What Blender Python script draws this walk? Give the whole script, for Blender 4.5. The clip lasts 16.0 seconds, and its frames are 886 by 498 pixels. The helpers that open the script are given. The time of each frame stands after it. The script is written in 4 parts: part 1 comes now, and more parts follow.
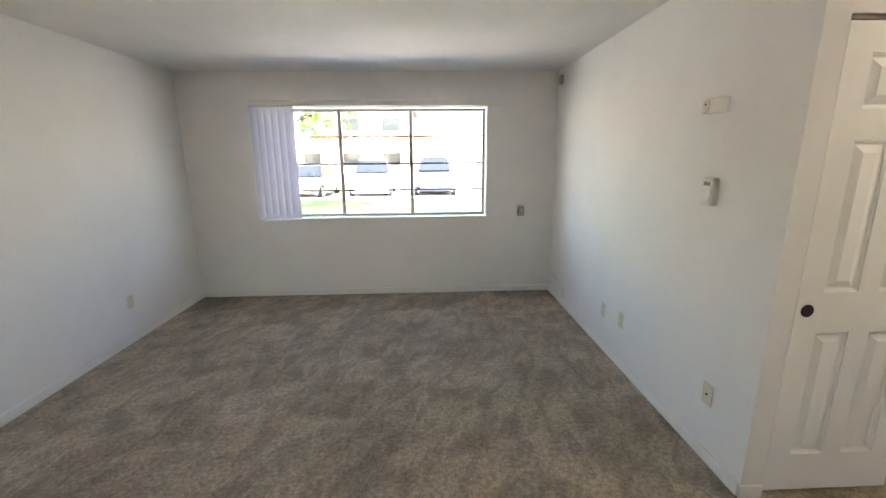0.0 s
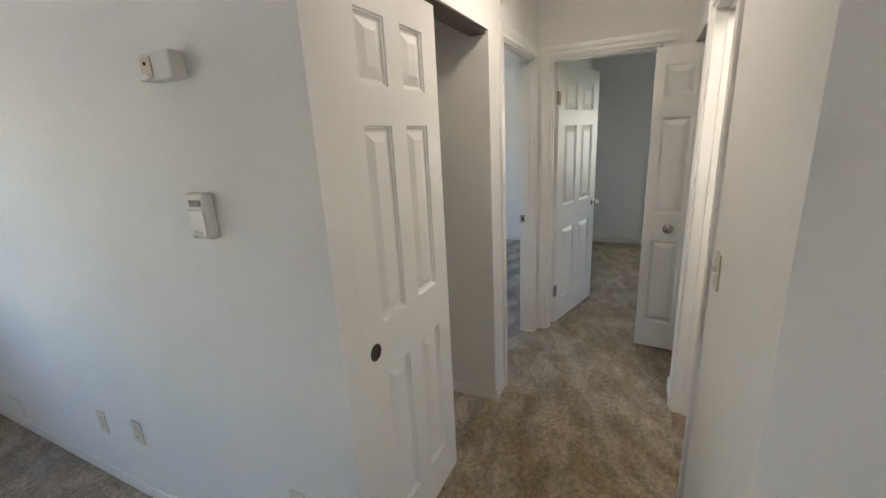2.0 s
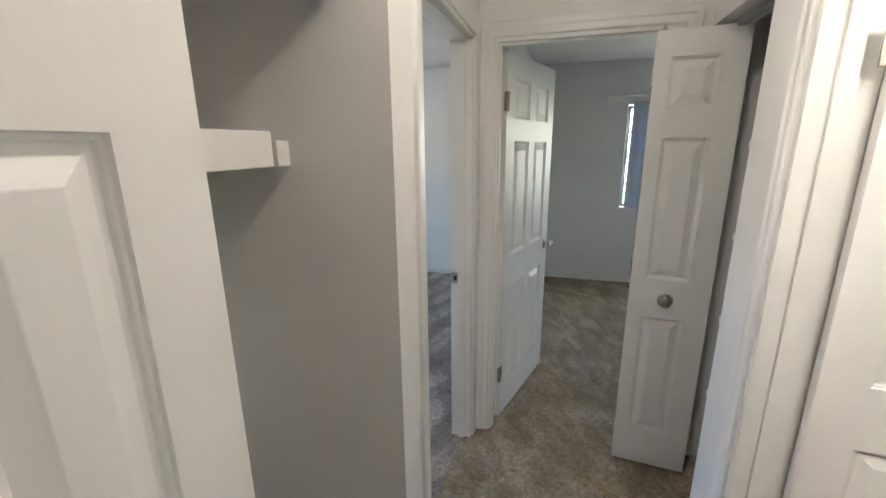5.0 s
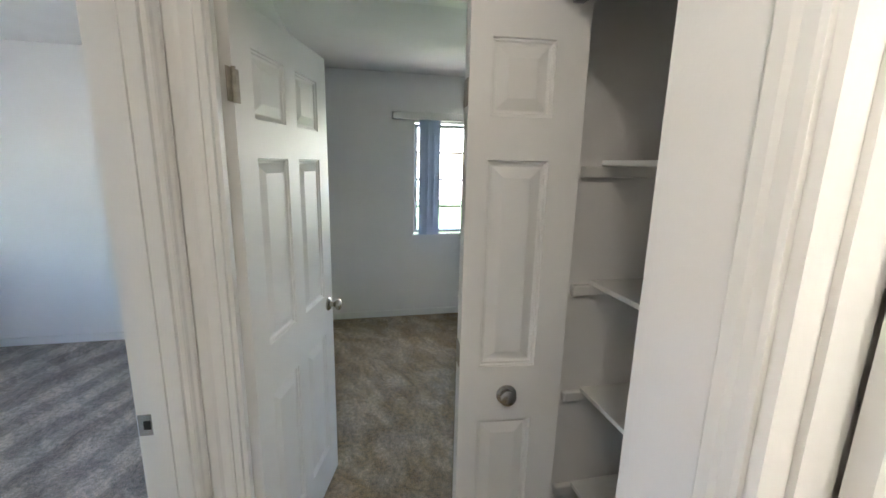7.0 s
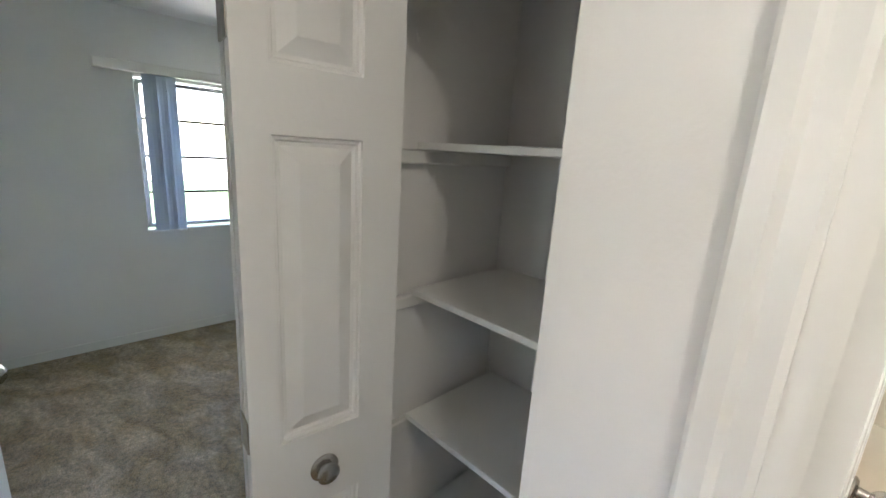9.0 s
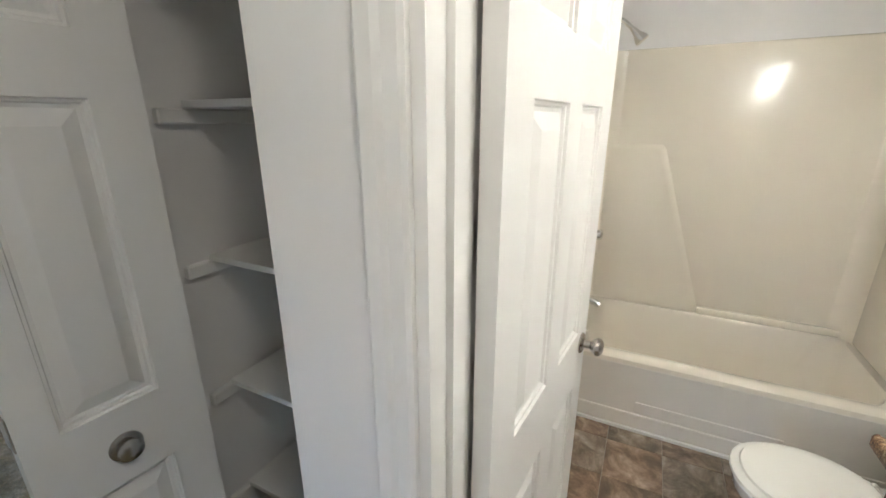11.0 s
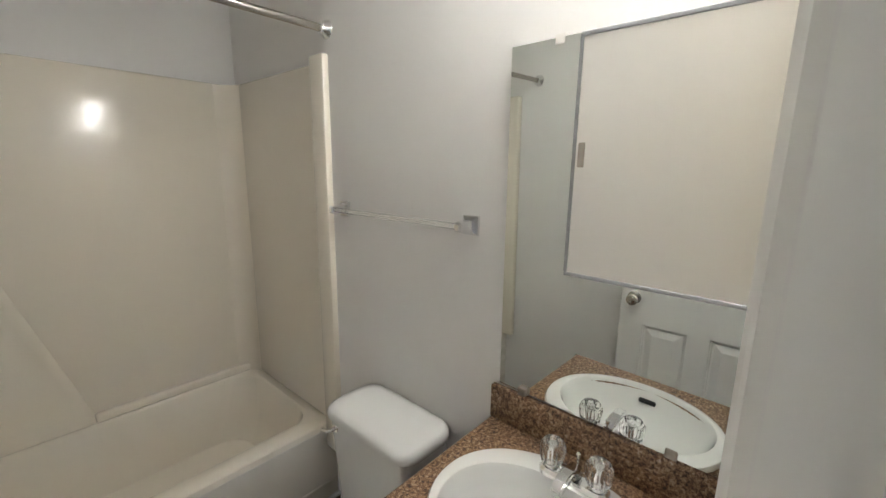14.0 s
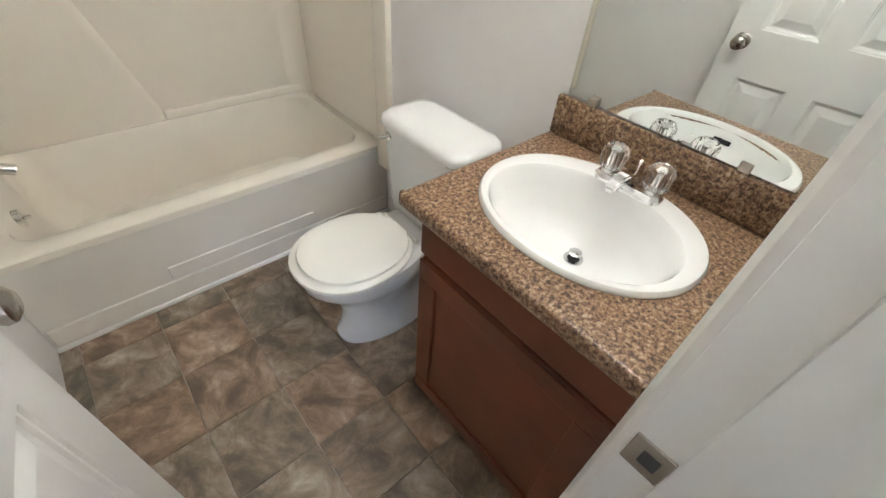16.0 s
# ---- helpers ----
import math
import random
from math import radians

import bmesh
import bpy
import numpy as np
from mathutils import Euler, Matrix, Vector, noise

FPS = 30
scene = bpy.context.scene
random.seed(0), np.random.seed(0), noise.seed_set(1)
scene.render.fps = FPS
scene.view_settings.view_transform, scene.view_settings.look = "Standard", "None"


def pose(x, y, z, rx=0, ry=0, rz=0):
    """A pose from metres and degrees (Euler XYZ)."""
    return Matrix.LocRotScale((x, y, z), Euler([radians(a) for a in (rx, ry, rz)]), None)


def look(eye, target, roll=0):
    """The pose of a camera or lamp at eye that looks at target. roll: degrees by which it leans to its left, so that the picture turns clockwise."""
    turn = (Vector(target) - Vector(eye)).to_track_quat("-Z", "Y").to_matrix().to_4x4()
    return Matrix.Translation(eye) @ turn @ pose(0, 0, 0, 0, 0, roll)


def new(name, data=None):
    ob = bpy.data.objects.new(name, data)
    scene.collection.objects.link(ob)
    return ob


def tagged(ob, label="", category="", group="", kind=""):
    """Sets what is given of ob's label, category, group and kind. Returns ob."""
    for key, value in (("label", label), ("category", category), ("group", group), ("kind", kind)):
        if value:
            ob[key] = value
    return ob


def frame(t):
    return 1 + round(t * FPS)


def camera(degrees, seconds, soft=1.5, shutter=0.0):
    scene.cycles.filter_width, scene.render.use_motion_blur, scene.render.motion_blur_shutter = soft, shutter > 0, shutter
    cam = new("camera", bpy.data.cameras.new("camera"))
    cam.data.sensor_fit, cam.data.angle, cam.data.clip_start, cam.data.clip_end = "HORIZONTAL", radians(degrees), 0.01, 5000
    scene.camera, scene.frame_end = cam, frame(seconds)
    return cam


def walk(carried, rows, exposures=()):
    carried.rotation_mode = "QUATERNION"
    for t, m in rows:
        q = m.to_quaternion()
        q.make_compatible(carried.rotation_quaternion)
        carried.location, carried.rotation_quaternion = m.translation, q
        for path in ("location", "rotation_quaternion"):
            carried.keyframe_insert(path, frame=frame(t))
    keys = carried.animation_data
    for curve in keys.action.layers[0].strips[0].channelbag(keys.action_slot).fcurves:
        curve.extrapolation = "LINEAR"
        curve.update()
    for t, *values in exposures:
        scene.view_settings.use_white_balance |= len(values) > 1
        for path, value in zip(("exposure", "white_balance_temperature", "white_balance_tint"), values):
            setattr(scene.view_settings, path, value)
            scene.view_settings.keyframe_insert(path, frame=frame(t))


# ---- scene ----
cam = camera(94.5, 16.0)
PATH = [
    (0, (0.206, 0.306, 1.547), (0.282, 2.255, 1.105), -0.5),
    (0.5, (0.332, 0.542, 1.554), (0.949, 2.388, 1.093), 0.0),
    (1, (0.498, 0.756, 1.562), (1.527, 2.404, 1.088), -0.7),
    (1.5, (0.653, 0.99, 1.556), (2.095, 2.283, 1.057), -2.0),
    (2, (0.842, 1.13, 1.551), (2.57, 1.986, 1.024), -3.1),
    (2.5, (1.101, 1.177, 1.543), (2.934, 1.805, 1.049), -2.5),
    (3, (1.284, 1.234, 1.522), (3.147, 1.774, 1.034), -3.1),
    (3.5, (1.468, 1.379, 1.541), (3.378, 1.767, 1.093), -2.5),
    (5.8, (2.164, 1.452, 1.581), (4.003, 2.044, 1.065), 0.2),
    (6, (2.236, 1.459, 1.565), (4.13, 1.88, 1.079), -0.5),
    (6.5, (2.51, 1.475, 1.572), (4.453, 1.366, 1.11), 1.5),
    (7, (2.78, 1.413, 1.583), (4.69, 0.982, 1.175), 1.3),
    (7.5, (2.964, 1.342, 1.604), (4.809, 0.651, 1.259), 1.6),
    (8, (3.089, 1.348, 1.601), (4.774, 0.319, 1.282), 2.3),
    (8.2, (3.138, 1.352, 1.601), (4.745, 0.204, 1.286), 2.9),
    (10.3, (3.146, 1.305, 1.548), (4.273, -0.226, 0.926), 1.9),
    (10.5, (3.091, 1.31, 1.555), (4.154, -0.27, 0.943), 1.2),
    (11, (2.924, 1.297, 1.555), (3.775, -0.412, 0.959), -0.1),
    (11.5, (2.815, 1.279, 1.555), (3.391, -0.551, 0.99), -1.4),
    (12, (2.84, 1.165, 1.547), (3.007, -0.754, 1.007), -2.0),
    (12.5, (2.881, 1.034, 1.556), (2.514, -0.858, 1.022), -2.2),
    (13, (2.861, 0.917, 1.55), (1.942, -0.778, 1.017), -0.4),
    (13.5, (2.819, 0.833, 1.558), (1.597, -0.68, 1.092), 0.9),
    (14, (2.765, 0.762, 1.565), (1.292, -0.531, 1.165), 0.8),
    (14.5, (2.754, 0.737, 1.569), (1.228, -0.47, 1.107), 0.1),
    (15, (2.776, 0.729, 1.511), (1.416, -0.463, 0.656), 0.7),
    (15.2, (2.805, 0.728, 1.455), (1.531, -0.416, 0.422), 2.1),
    (15.5, (2.816, 0.738, 1.408), (1.664, -0.336, 0.176), 4.5),
    (16, (2.804, 0.754, 1.369), (1.778, -0.304, 0.017), 5.2),
]
# second strength is for the ceiling lamp added to brighten the hall
BULB, HALL_FILL = 9.5, 6.4
walk(cam, [(t, look(eye, target, roll)) for t, eye, target, roll in PATH],
     exposures=[(0.0, 3.75, 7500, 13), (1.0, 3.65, 7100, 14), (2.5, 3.6, 6700, 12), (3.5, 3.65, 6600, 12), (6.0, 3.75, 6500, 12), (8.0, 4.0, 6400, 11),
                (10.5, 3.8, 6200, 10), (12.0, 3.15, 6100, 9), (13.5, 2.95, 6100, 10), (14.5, 2.8, 6100, 10), (15.0, 3.1, 6000, 10), (15.5, 3.5, 6000, 10), (16.0, 3.65, 6000, 10)])

# ---- world, sun, lamps ----
world = bpy.data.worlds.new("sky")
scene.world = world
world.use_nodes = True
wn = world.node_tree.nodes
sky = wn.new("ShaderNodeTexSky")
sky.sky_type = 'NISHITA'
sky.sun_disc = False
sky.sun_elevation = radians(52)
sky.sun_rotation = radians(170)
wn["Background"].inputs[1].default_value = 0.15
world.node_tree.links.new(sky.outputs[0], wn["Background"].inputs[0])
sun = new("sun", bpy.data.lights.new("sun", 'SUN'))
sun.data.energy, sun.data.angle, sun.data.color = 5.0, radians(0.5), (1.0, 0.95, 0.88)
sun.matrix_world = look((0, 0, 0), (-0.1, 0.57, -0.8))


# ---- materials ----
def mat(name, col, rough=0.6, metal=0.0, var=0.06, scale=4.0, bump=0.0, bscale=120.0, coat=0.0, fine=0.0, spec=0.5):
    m = bpy.data.materials.new(name)
    m.use_nodes = True
    nt = m.node_tree
    n, l = nt.nodes, nt.links
    b = n["Principled BSDF"]
    b.inputs["Roughness"].default_value = rough
    b.inputs["Metallic"].default_value = metal
    b.inputs["Coat Weight"].default_value = coat
    b.inputs["Specular IOR Level"].default_value = spec
    tc = n.new("ShaderNodeTexCoord")
    no = n.new("ShaderNodeTexNoise")
    no.inputs["Scale"].default_value = scale
    no.inputs["Detail"].default_value = 6
    l.new(tc.outputs["Object"], no.inputs["Vector"])
    ramp = n.new("ShaderNodeValToRGB")
    ramp.color_ramp.elements[0].position, ramp.color_ramp.elements[1].position = 0.3, 0.7
    ramp.color_ramp.elements[0].color = (*[c * (1 - var) for c in col], 1)
    ramp.color_ramp.elements[1].color = (*[min(1, c * (1 + var)) for c in col], 1)
    l.new(no.outputs["Fac"], ramp.inputs["Fac"])
    l.new(ramp.outputs["Color"], b.inputs["Base Color"])
    if bump:
        nb = n.new("ShaderNodeTexNoise")
        nb.inputs["Scale"].default_value = bscale
        nb.inputs["Detail"].default_value = 3
        l.new(tc.outputs["Object"], nb.inputs["Vector"])
        bp = n.new("ShaderNodeBump")
        bp.inputs["Strength"].default_value = bump
        bp.inputs["Distance"].default_value = 0.004
        l.new(nb.outputs["Fac"], bp.inputs["Height"])
        l.new(bp.outputs["Normal"], b.inputs["Normal"])
    return m


def glassy(name, col, ior=1.45, rough=0.0):
    m = bpy.data.materials.new(name)
    m.use_nodes = True
    b = m.node_tree.nodes["Principled BSDF"]
    b.inputs["Base Color"].default_value = (*col, 1)
    b.inputs["Transmission Weight"].default_value = 1
    b.inputs["Roughness"].default_value = rough
    b.inputs["IOR"].default_value = ior
    return m


def carpet_material(name, dark, light, sweep=-0.45, lanes=0.0, blot=2.2):
    m = mat(name, light, 0.95, bump=1.0, bscale=130, spec=0.1)
    nt = m.node_tree
    n, l = nt.nodes, nt.links
    b = n["Principled BSDF"]
    b.inputs["Sheen Weight"].default_value = 0.25
    n["Bump"].inputs["Distance"].default_value = 0.012
    tc = n.new("ShaderNodeTexCoord")

    def noise_node(scale, detail, stretch=(1, 1, 1), rot=0.0, dist=0.0):
        mp = n.new("ShaderNodeMapping")
        mp.vector_type = 'TEXTURE'
        mp.inputs["Scale"].default_value = [1 / v for v in stretch]
        mp.inputs["Rotation"].default_value = (0, 0, rot)
        l.new(tc.outputs["Object"], mp.inputs["Vector"])
        t = n.new("ShaderNodeTexNoise")
        t.inputs["Scale"].default_value = scale
        t.inputs["Detail"].default_value = detail
        t.inputs["Distortion"].default_value = dist
        l.new(mp.outputs["Vector"], t.inputs["Vector"])
        return t.outputs["Fac"]

    def ramp_node(src, a, c, p0, p1):
        r = n.new("ShaderNodeValToRGB")
        r.color_ramp.elements[0].color, r.color_ramp.elements[1].color = (*a, 1), (*c, 1)
        r.color_ramp.elements[0].position, r.color_ramp.elements[1].position = p0, p1
        l.new(src, r.inputs["Fac"])
        return r.outputs["Color"]

    def mix_node(a, c, fac, kind='MIX'):
        x = n.new("ShaderNodeMix")
        x.data_type, x.blend_type = 'RGBA', kind
        x.inputs["Factor"].default_value = fac
        l.new(a, x.inputs["A"])
        l.new(c, x.inputs["B"])
        return x.outputs["Result"]

    patches = ramp_node(noise_node(blot, 5, (1, 1.3, 1), 0.4, 0.8), dark, light, 0.36, 0.64)
    sweeps = ramp_node(noise_node(4.5, 6, (1, 1.9, 1), sweep, 1.0), (0.84, 0.84, 0.85), (1.15, 1.14, 1.13), 0.42, 0.58)
    tufts = ramp_node(noise_node(150, 2), (0.5, 0.5, 0.5), (1.35, 1.35, 1.35), 0.3, 0.7)
    clumps = ramp_node(noise_node(42, 5), (0.62, 0.68, 0.68), (1.3, 1.3, 1.3), 0.3, 0.7)
    c = mix_node(patches, sweeps, 1.0, 'MULTIPLY')
    c = mix_node(c, tufts, 0.8, 'MULTIPLY')
    c = mix_node(c, clumps, 1.0, 'MULTIPLY')
    if lanes:
        mp = n.new("ShaderNodeMapping")
        mp.inputs["Rotation"].default_value = (0, 0, lanes)
        l.new(tc.outputs["Object"], mp.inputs["Vector"])
        w = n.new("ShaderNodeTexWave")
        w.inputs["Scale"].default_value, w.inputs["Distortion"].default_value = 1.15, 3.2
        w.inputs["Detail"].default_value, w.inputs["Detail Scale"].default_value = 2.0, 0.9
        l.new(mp.outputs["Vector"], w.inputs["Vector"])
        c = mix_node(c, ramp_node(w.outputs["Fac"], (0.82, 0.82, 0.83), (1.22, 1.22, 1.24), 0.35, 0.65), 1.0, 'MULTIPLY')
    l.new(c, b.inputs["Base Color"])
    return m


def granite_material():
    m = mat("laminate_granite", (0.3, 0.2, 0.13), 0.35, bump=0.05, bscale=60)
    nt = m.node_tree
    n, l = nt.nodes, nt.links
    b = n["Principled BSDF"]
    tc = n.new("ShaderNodeTexCoord")
    no = n.new("ShaderNodeTexNoise")
    no.inputs["Scale"].default_value, no.inputs["Detail"].default_value, no.inputs["Roughness"].default_value = 125, 5, 0.74
    no.inputs["Distortion"].default_value = 0.5
    l.new(tc.outputs["Object"], no.inputs["Vector"])
    r = n.new("ShaderNodeValToRGB")
    e = r.color_ramp.elements
    e[0].position, e[0].color = 0.36, (0.025, 0.017, 0.012, 1)
    e[1].position, e[1].color = 0.67, (0.55, 0.45, 0.35, 1)
    for p, c in ((0.45, (0.12, 0.062, 0.034, 1)), (0.5, (0.24, 0.138, 0.072, 1)), (0.57, (0.345, 0.225, 0.125, 1))):
        x = e.new(p)
        x.color = c
    l.new(no.outputs["Fac"], r.inputs["Fac"])
    l.new(r.outputs["Color"], b.inputs["Base Color"])
    return m


def stone_vinyl_material():
    m = mat("vinyl_stone_tile", (0.2, 0.15, 0.11), 0.42, bump=0.12, bscale=25)
    nt = m.node_tree
    n, l = nt.nodes, nt.links
    b = n["Principled BSDF"]
    tc, oi = n.new("ShaderNodeTexCoord"), n.new("ShaderNodeObjectInfo")
    add = n.new("ShaderNodeVectorMath")
    add.operation = 'MULTIPLY_ADD'
    add.inputs[1].default_value = (37, 23, 11)
    l.new(oi.outputs["Random"], add.inputs[0])
    l.new(tc.outputs["Object"], add.inputs[2])
    rot = n.new("ShaderNodeVectorRotate")
    rot.rotation_type = 'Z_AXIS'
    ang = n.new("ShaderNodeMath")
    ang.operation = 'MULTIPLY'
    ang.inputs[1].default_value = 6.28
    l.new(oi.outputs["Random"], ang.inputs[0])
    l.new(ang.outputs[0], rot.inputs["Angle"])
    l.new(add.outputs[0], rot.inputs["Vector"])
    sc = n.new("ShaderNodeMapping")
    sc.inputs["Scale"].default_value = (1, 1.3, 1)
    l.new(rot.outputs[0], sc.inputs["Vector"])
    no = n.new("ShaderNodeTexNoise")
    no.inputs["Scale"].default_value, no.inputs["Detail"].default_value, no.inputs["Distortion"].default_value = 8.0, 10, 0.4
    no.inputs["Roughness"].default_value = 0.65
    l.new(sc.outputs[0], no.inputs["Vector"])
    r = n.new("ShaderNodeValToRGB")
    e = r.color_ramp.elements
    e[0].position, e[0].color = 0.28, (0.085, 0.066, 0.05, 1)
    e[1].position, e[1].color = 0.72, (0.54, 0.48, 0.40, 1)
    for p, c in ((0.42, (0.155, 0.122, 0.092, 1)), (0.52, (0.25, 0.2, 0.15, 1)), (0.6, (0.35, 0.295, 0.235, 1))):
        x = e.new(p)
        x.color = c
    l.new(no.outputs["Fac"], r.inputs["Fac"])
    tint = n.new("ShaderNodeValToRGB")
    tint.color_ramp.elements[0].color, tint.color_ramp.elements[1].color = (1.12, 0.93, 0.8, 1), (0.92, 0.98, 0.98, 1)
    l.new(oi.outputs["Random"], tint.inputs["Fac"])
    x = n.new("ShaderNodeMix")
    x.data_type, x.blend_type = 'RGBA', 'MULTIPLY'
    x.inputs["Factor"].default_value = 1
    l.new(r.outputs["Color"], x.inputs["A"])
    l.new(tint.outputs["Color"], x.inputs["B"])
    l.new(x.outputs["Result"], b.inputs["Base Color"])
    return m


M_WALL = mat("wall_paint", (0.82, 0.805, 0.785), 0.6, var=0.02, scale=2.5, bump=0.12, bscale=140, spec=0.3)
M_CEIL = mat("ceiling_paint", (0.78, 0.77, 0.745), 0.8, var=0.03, scale=3, bump=0.35, bscale=90, spec=0.2)
M_TRIM = mat("trim_enamel", (0.82, 0.81, 0.78), 0.3, var=0.02, scale=5, bump=0.05, bscale=30)
M_DOOR = mat("door_enamel", (0.82, 0.81, 0.785), 0.38, var=0.015, scale=5, bump=0.08, bscale=70)
M_CARPET = carpet_material("carpet_pile", (0.35, 0.27, 0.195), (0.5, 0.40, 0.30), 1.25)
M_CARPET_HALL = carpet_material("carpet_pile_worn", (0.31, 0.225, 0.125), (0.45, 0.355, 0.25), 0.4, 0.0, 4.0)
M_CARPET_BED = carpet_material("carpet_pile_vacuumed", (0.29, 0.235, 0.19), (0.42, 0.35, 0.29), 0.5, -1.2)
M_VINYL = stone_vinyl_material()
M_GROUT = mat("vinyl_joint", (0.36, 0.31, 0.26), 0.6, var=0.2, scale=30)
M_TUB = mat("cream_fibreglass", (0.86, 0.80, 0.69), 0.16, var=0.015, scale=2, coat=0.3)
M_TUBW = mat("tub_apron_enamel", (0.83, 0.79, 0.72), 0.2, var=0.02, scale=3, coat=0.2)
M_PORC = mat("white_porcelain", (0.84, 0.84, 0.82), 0.07, var=0.01, scale=3, coat=0.4)
M_SEAT = mat("toilet_seat_plastic", (0.83, 0.82, 0.76), 0.22, var=0.01, scale=3)
M_GRAN = granite_material()
M_CHERRY = mat("cherry_wood", (0.15, 0.042, 0.017), 0.36, var=0.22, scale=7, bump=0.06, bscale=40)
M_CHROME = mat("chrome", (0.8, 0.8, 0.8), 0.08, 1.0, 0.02)
M_NICKEL = mat("satin_nickel", (0.5, 0.47, 0.43), 0.26, 1.0, 0.06, 20)
M_HINGE = mat("worn_hinge_steel", (0.42, 0.38, 0.33), 0.4, 1.0, 0.2, 40)
M_BRONZE = mat("dark_bronze", (0.10, 0.085, 0.07), 0.35, 0.9, 0.15, 40)
M_ALU = mat("aluminium_frame", (0.42, 0.43, 0.45), 0.45, 0.8, 0.08, 20)
M_PLATE = mat("ivory_plastic", (0.68, 0.62, 0.50), 0.4, var=0.02)
M_GREYPLATE = mat("tan_plate_plastic", (0.42, 0.38, 0.32), 0.45, var=0.03)
M_WHITEPL = mat("white_plastic", (0.8, 0.78, 0.74), 0.4, var=0.02)
M_DARK = mat("dark_gap", (0.02, 0.02, 0.02), 0.7)
M_CREAM = mat("cream_metal_cabinet", (0.80, 0.70, 0.50), 0.35, var=0.02)
M_CABBACK = mat("white_cabinet_door_back", (0.82, 0.80, 0.76), 0.4, var=0.015)
M_BLIND = mat("vinyl_blind", (0.78, 0.78, 0.82), 0.5, var=0.04, scale=6)
nt = M_BLIND.node_tree
tr_, mx_ = nt.nodes.new("ShaderNodeBsdfTranslucent"), nt.nodes.new("ShaderNodeMixShader")
tr_.inputs[0].default_value = (0.62, 0.62, 0.70, 1)
mx_.inputs[0].default_value = 0.45
nt.links.new(nt.nodes["Principled BSDF"].outputs[0], mx_.inputs[1])
nt.links.new(tr_.outputs[0], mx_.inputs[2])
nt.links.new(mx_.outputs[0], nt.nodes["Material Output"].inputs[0])
M_LAWN = mat("lawn_grass", (0.05, 0.085, 0.022), 0.9, var=0.35, scale=2, bump=0.8, bscale=40)
M_ASPH = mat("asphalt", (0.3, 0.29, 0.275), 0.9, var=0.2, scale=3, bump=0.4, bscale=60)
M_CONC = mat("concrete_walk", (0.55, 0.53, 0.5), 0.85, var=0.1, scale=3)
M_STUCCO = mat("pale_stucco", (0.62, 0.57, 0.52), 0.9, var=0.05, scale=1.5)
M_ROOF = mat("roof_shingle", (0.16, 0.12, 0.1), 0.9, var=0.2, scale=8)
M_BRICKRED = mat("rust_siding", (0.32, 0.17, 0.11), 0.8, var=0.1)
M_BARK = mat("tree_bark", (0.09, 0.065, 0.05), 0.9, var=0.3, scale=12, bump=0.6, bscale=20)
M_LEAF = mat("leaf_green", (0.10, 0.2, 0.035), 0.6, var=0.4, scale=6)
M_CARW = mat("white_car_paint", (0.7, 0.7, 0.7), 0.2, var=0.02, coat=0.5)
M_CARD = mat("dark_car_paint", (0.05, 0.06, 0.09), 0.2, var=0.1, coat=0.5)
M_CARS = mat("silver_car_paint", (0.45, 0.46, 0.48), 0.25, 0.4, 0.03, coat=0.5)
M_TYRE = mat("tyre_rubber", (0.02, 0.02, 0.02), 0.8)
M_CARGLASS = mat("tinted_glass", (0.02, 0.025, 0.03), 0.05)
M_MIRROR = mat("mirror_silver", (0.84, 0.87, 0.84), 0.01, 1.0, 0.0)
M_GLASS = glassy("window_glass", (1, 1, 1), 1.02)
M_ACRYLIC = glassy("clear_acrylic", (0.97, 0.97, 0.95), 1.3, 0.22)
M_BULB = bpy.data.materials.new("lit_bulb")
M_BULB.use_nodes = True
M_BULB.node_tree.nodes["Principled BSDF"].inputs["Emission Color"].default_value = (1, 0.95, 0.87, 1)
M_BULB.node_tree.nodes["Principled BSDF"].inputs["Emission Strength"].default_value = BULB


# glow of the added hall lamp
M_HALLFILL = M_BULB.copy()
M_HALLFILL.name = "hall_fill_glow"
M_HALLFILL.node_tree.nodes["Principled BSDF"].inputs["Emission Color"].default_value = (1, 0.91, 0.78, 1)
M_HALLFILL.node_tree.nodes["Principled BSDF"].inputs["Emission Strength"].default_value = HALL_FILL
M_BLIND2 = M_BLIND.copy()
M_BLIND2.name = "blue_grey_blind"
M_BLIND2.node_tree.nodes["Mix Shader"].inputs[0].default_value = 0.25
M_BLIND2.node_tree.nodes["Translucent BSDF"].inputs[0].default_value = (0.5, 0.57, 0.68, 1)
for e_ in M_BLIND2.node_tree.nodes["Color Ramp"].color_ramp.elements:
    e_.color = (0.52, 0.55, 0.62, 1)


# ---- mesh helpers ----
def box(bm, x0, x1, y0, y1, z0, z1):
    v = [bm.verts.new(p) for p in ((x0, y0, z0), (x1, y0, z0), (x1, y1, z0), (x0, y1, z0), (x0, y0, z1), (x1, y0, z1), (x1, y1, z1), (x0, y1, z1))]
    for f in ((3, 2, 1, 0), (4, 5, 6, 7), (0, 1, 5, 4), (1, 2, 6, 5), (2, 3, 7, 6), (3, 0, 4, 7)):
        bm.faces.new([v[i] for i in f])
    return v


def rbox(x0, x1, y0, y1, z0, z1, r=0.004, seg=2):
    bm = bmesh.new()
    box(bm, x0, x1, y0, y1, z0, z1)
    bmesh.ops.bevel(bm, geom=bm.edges[:], offset=r, segments=seg, affect='EDGES', profile=0.5)
    return bm


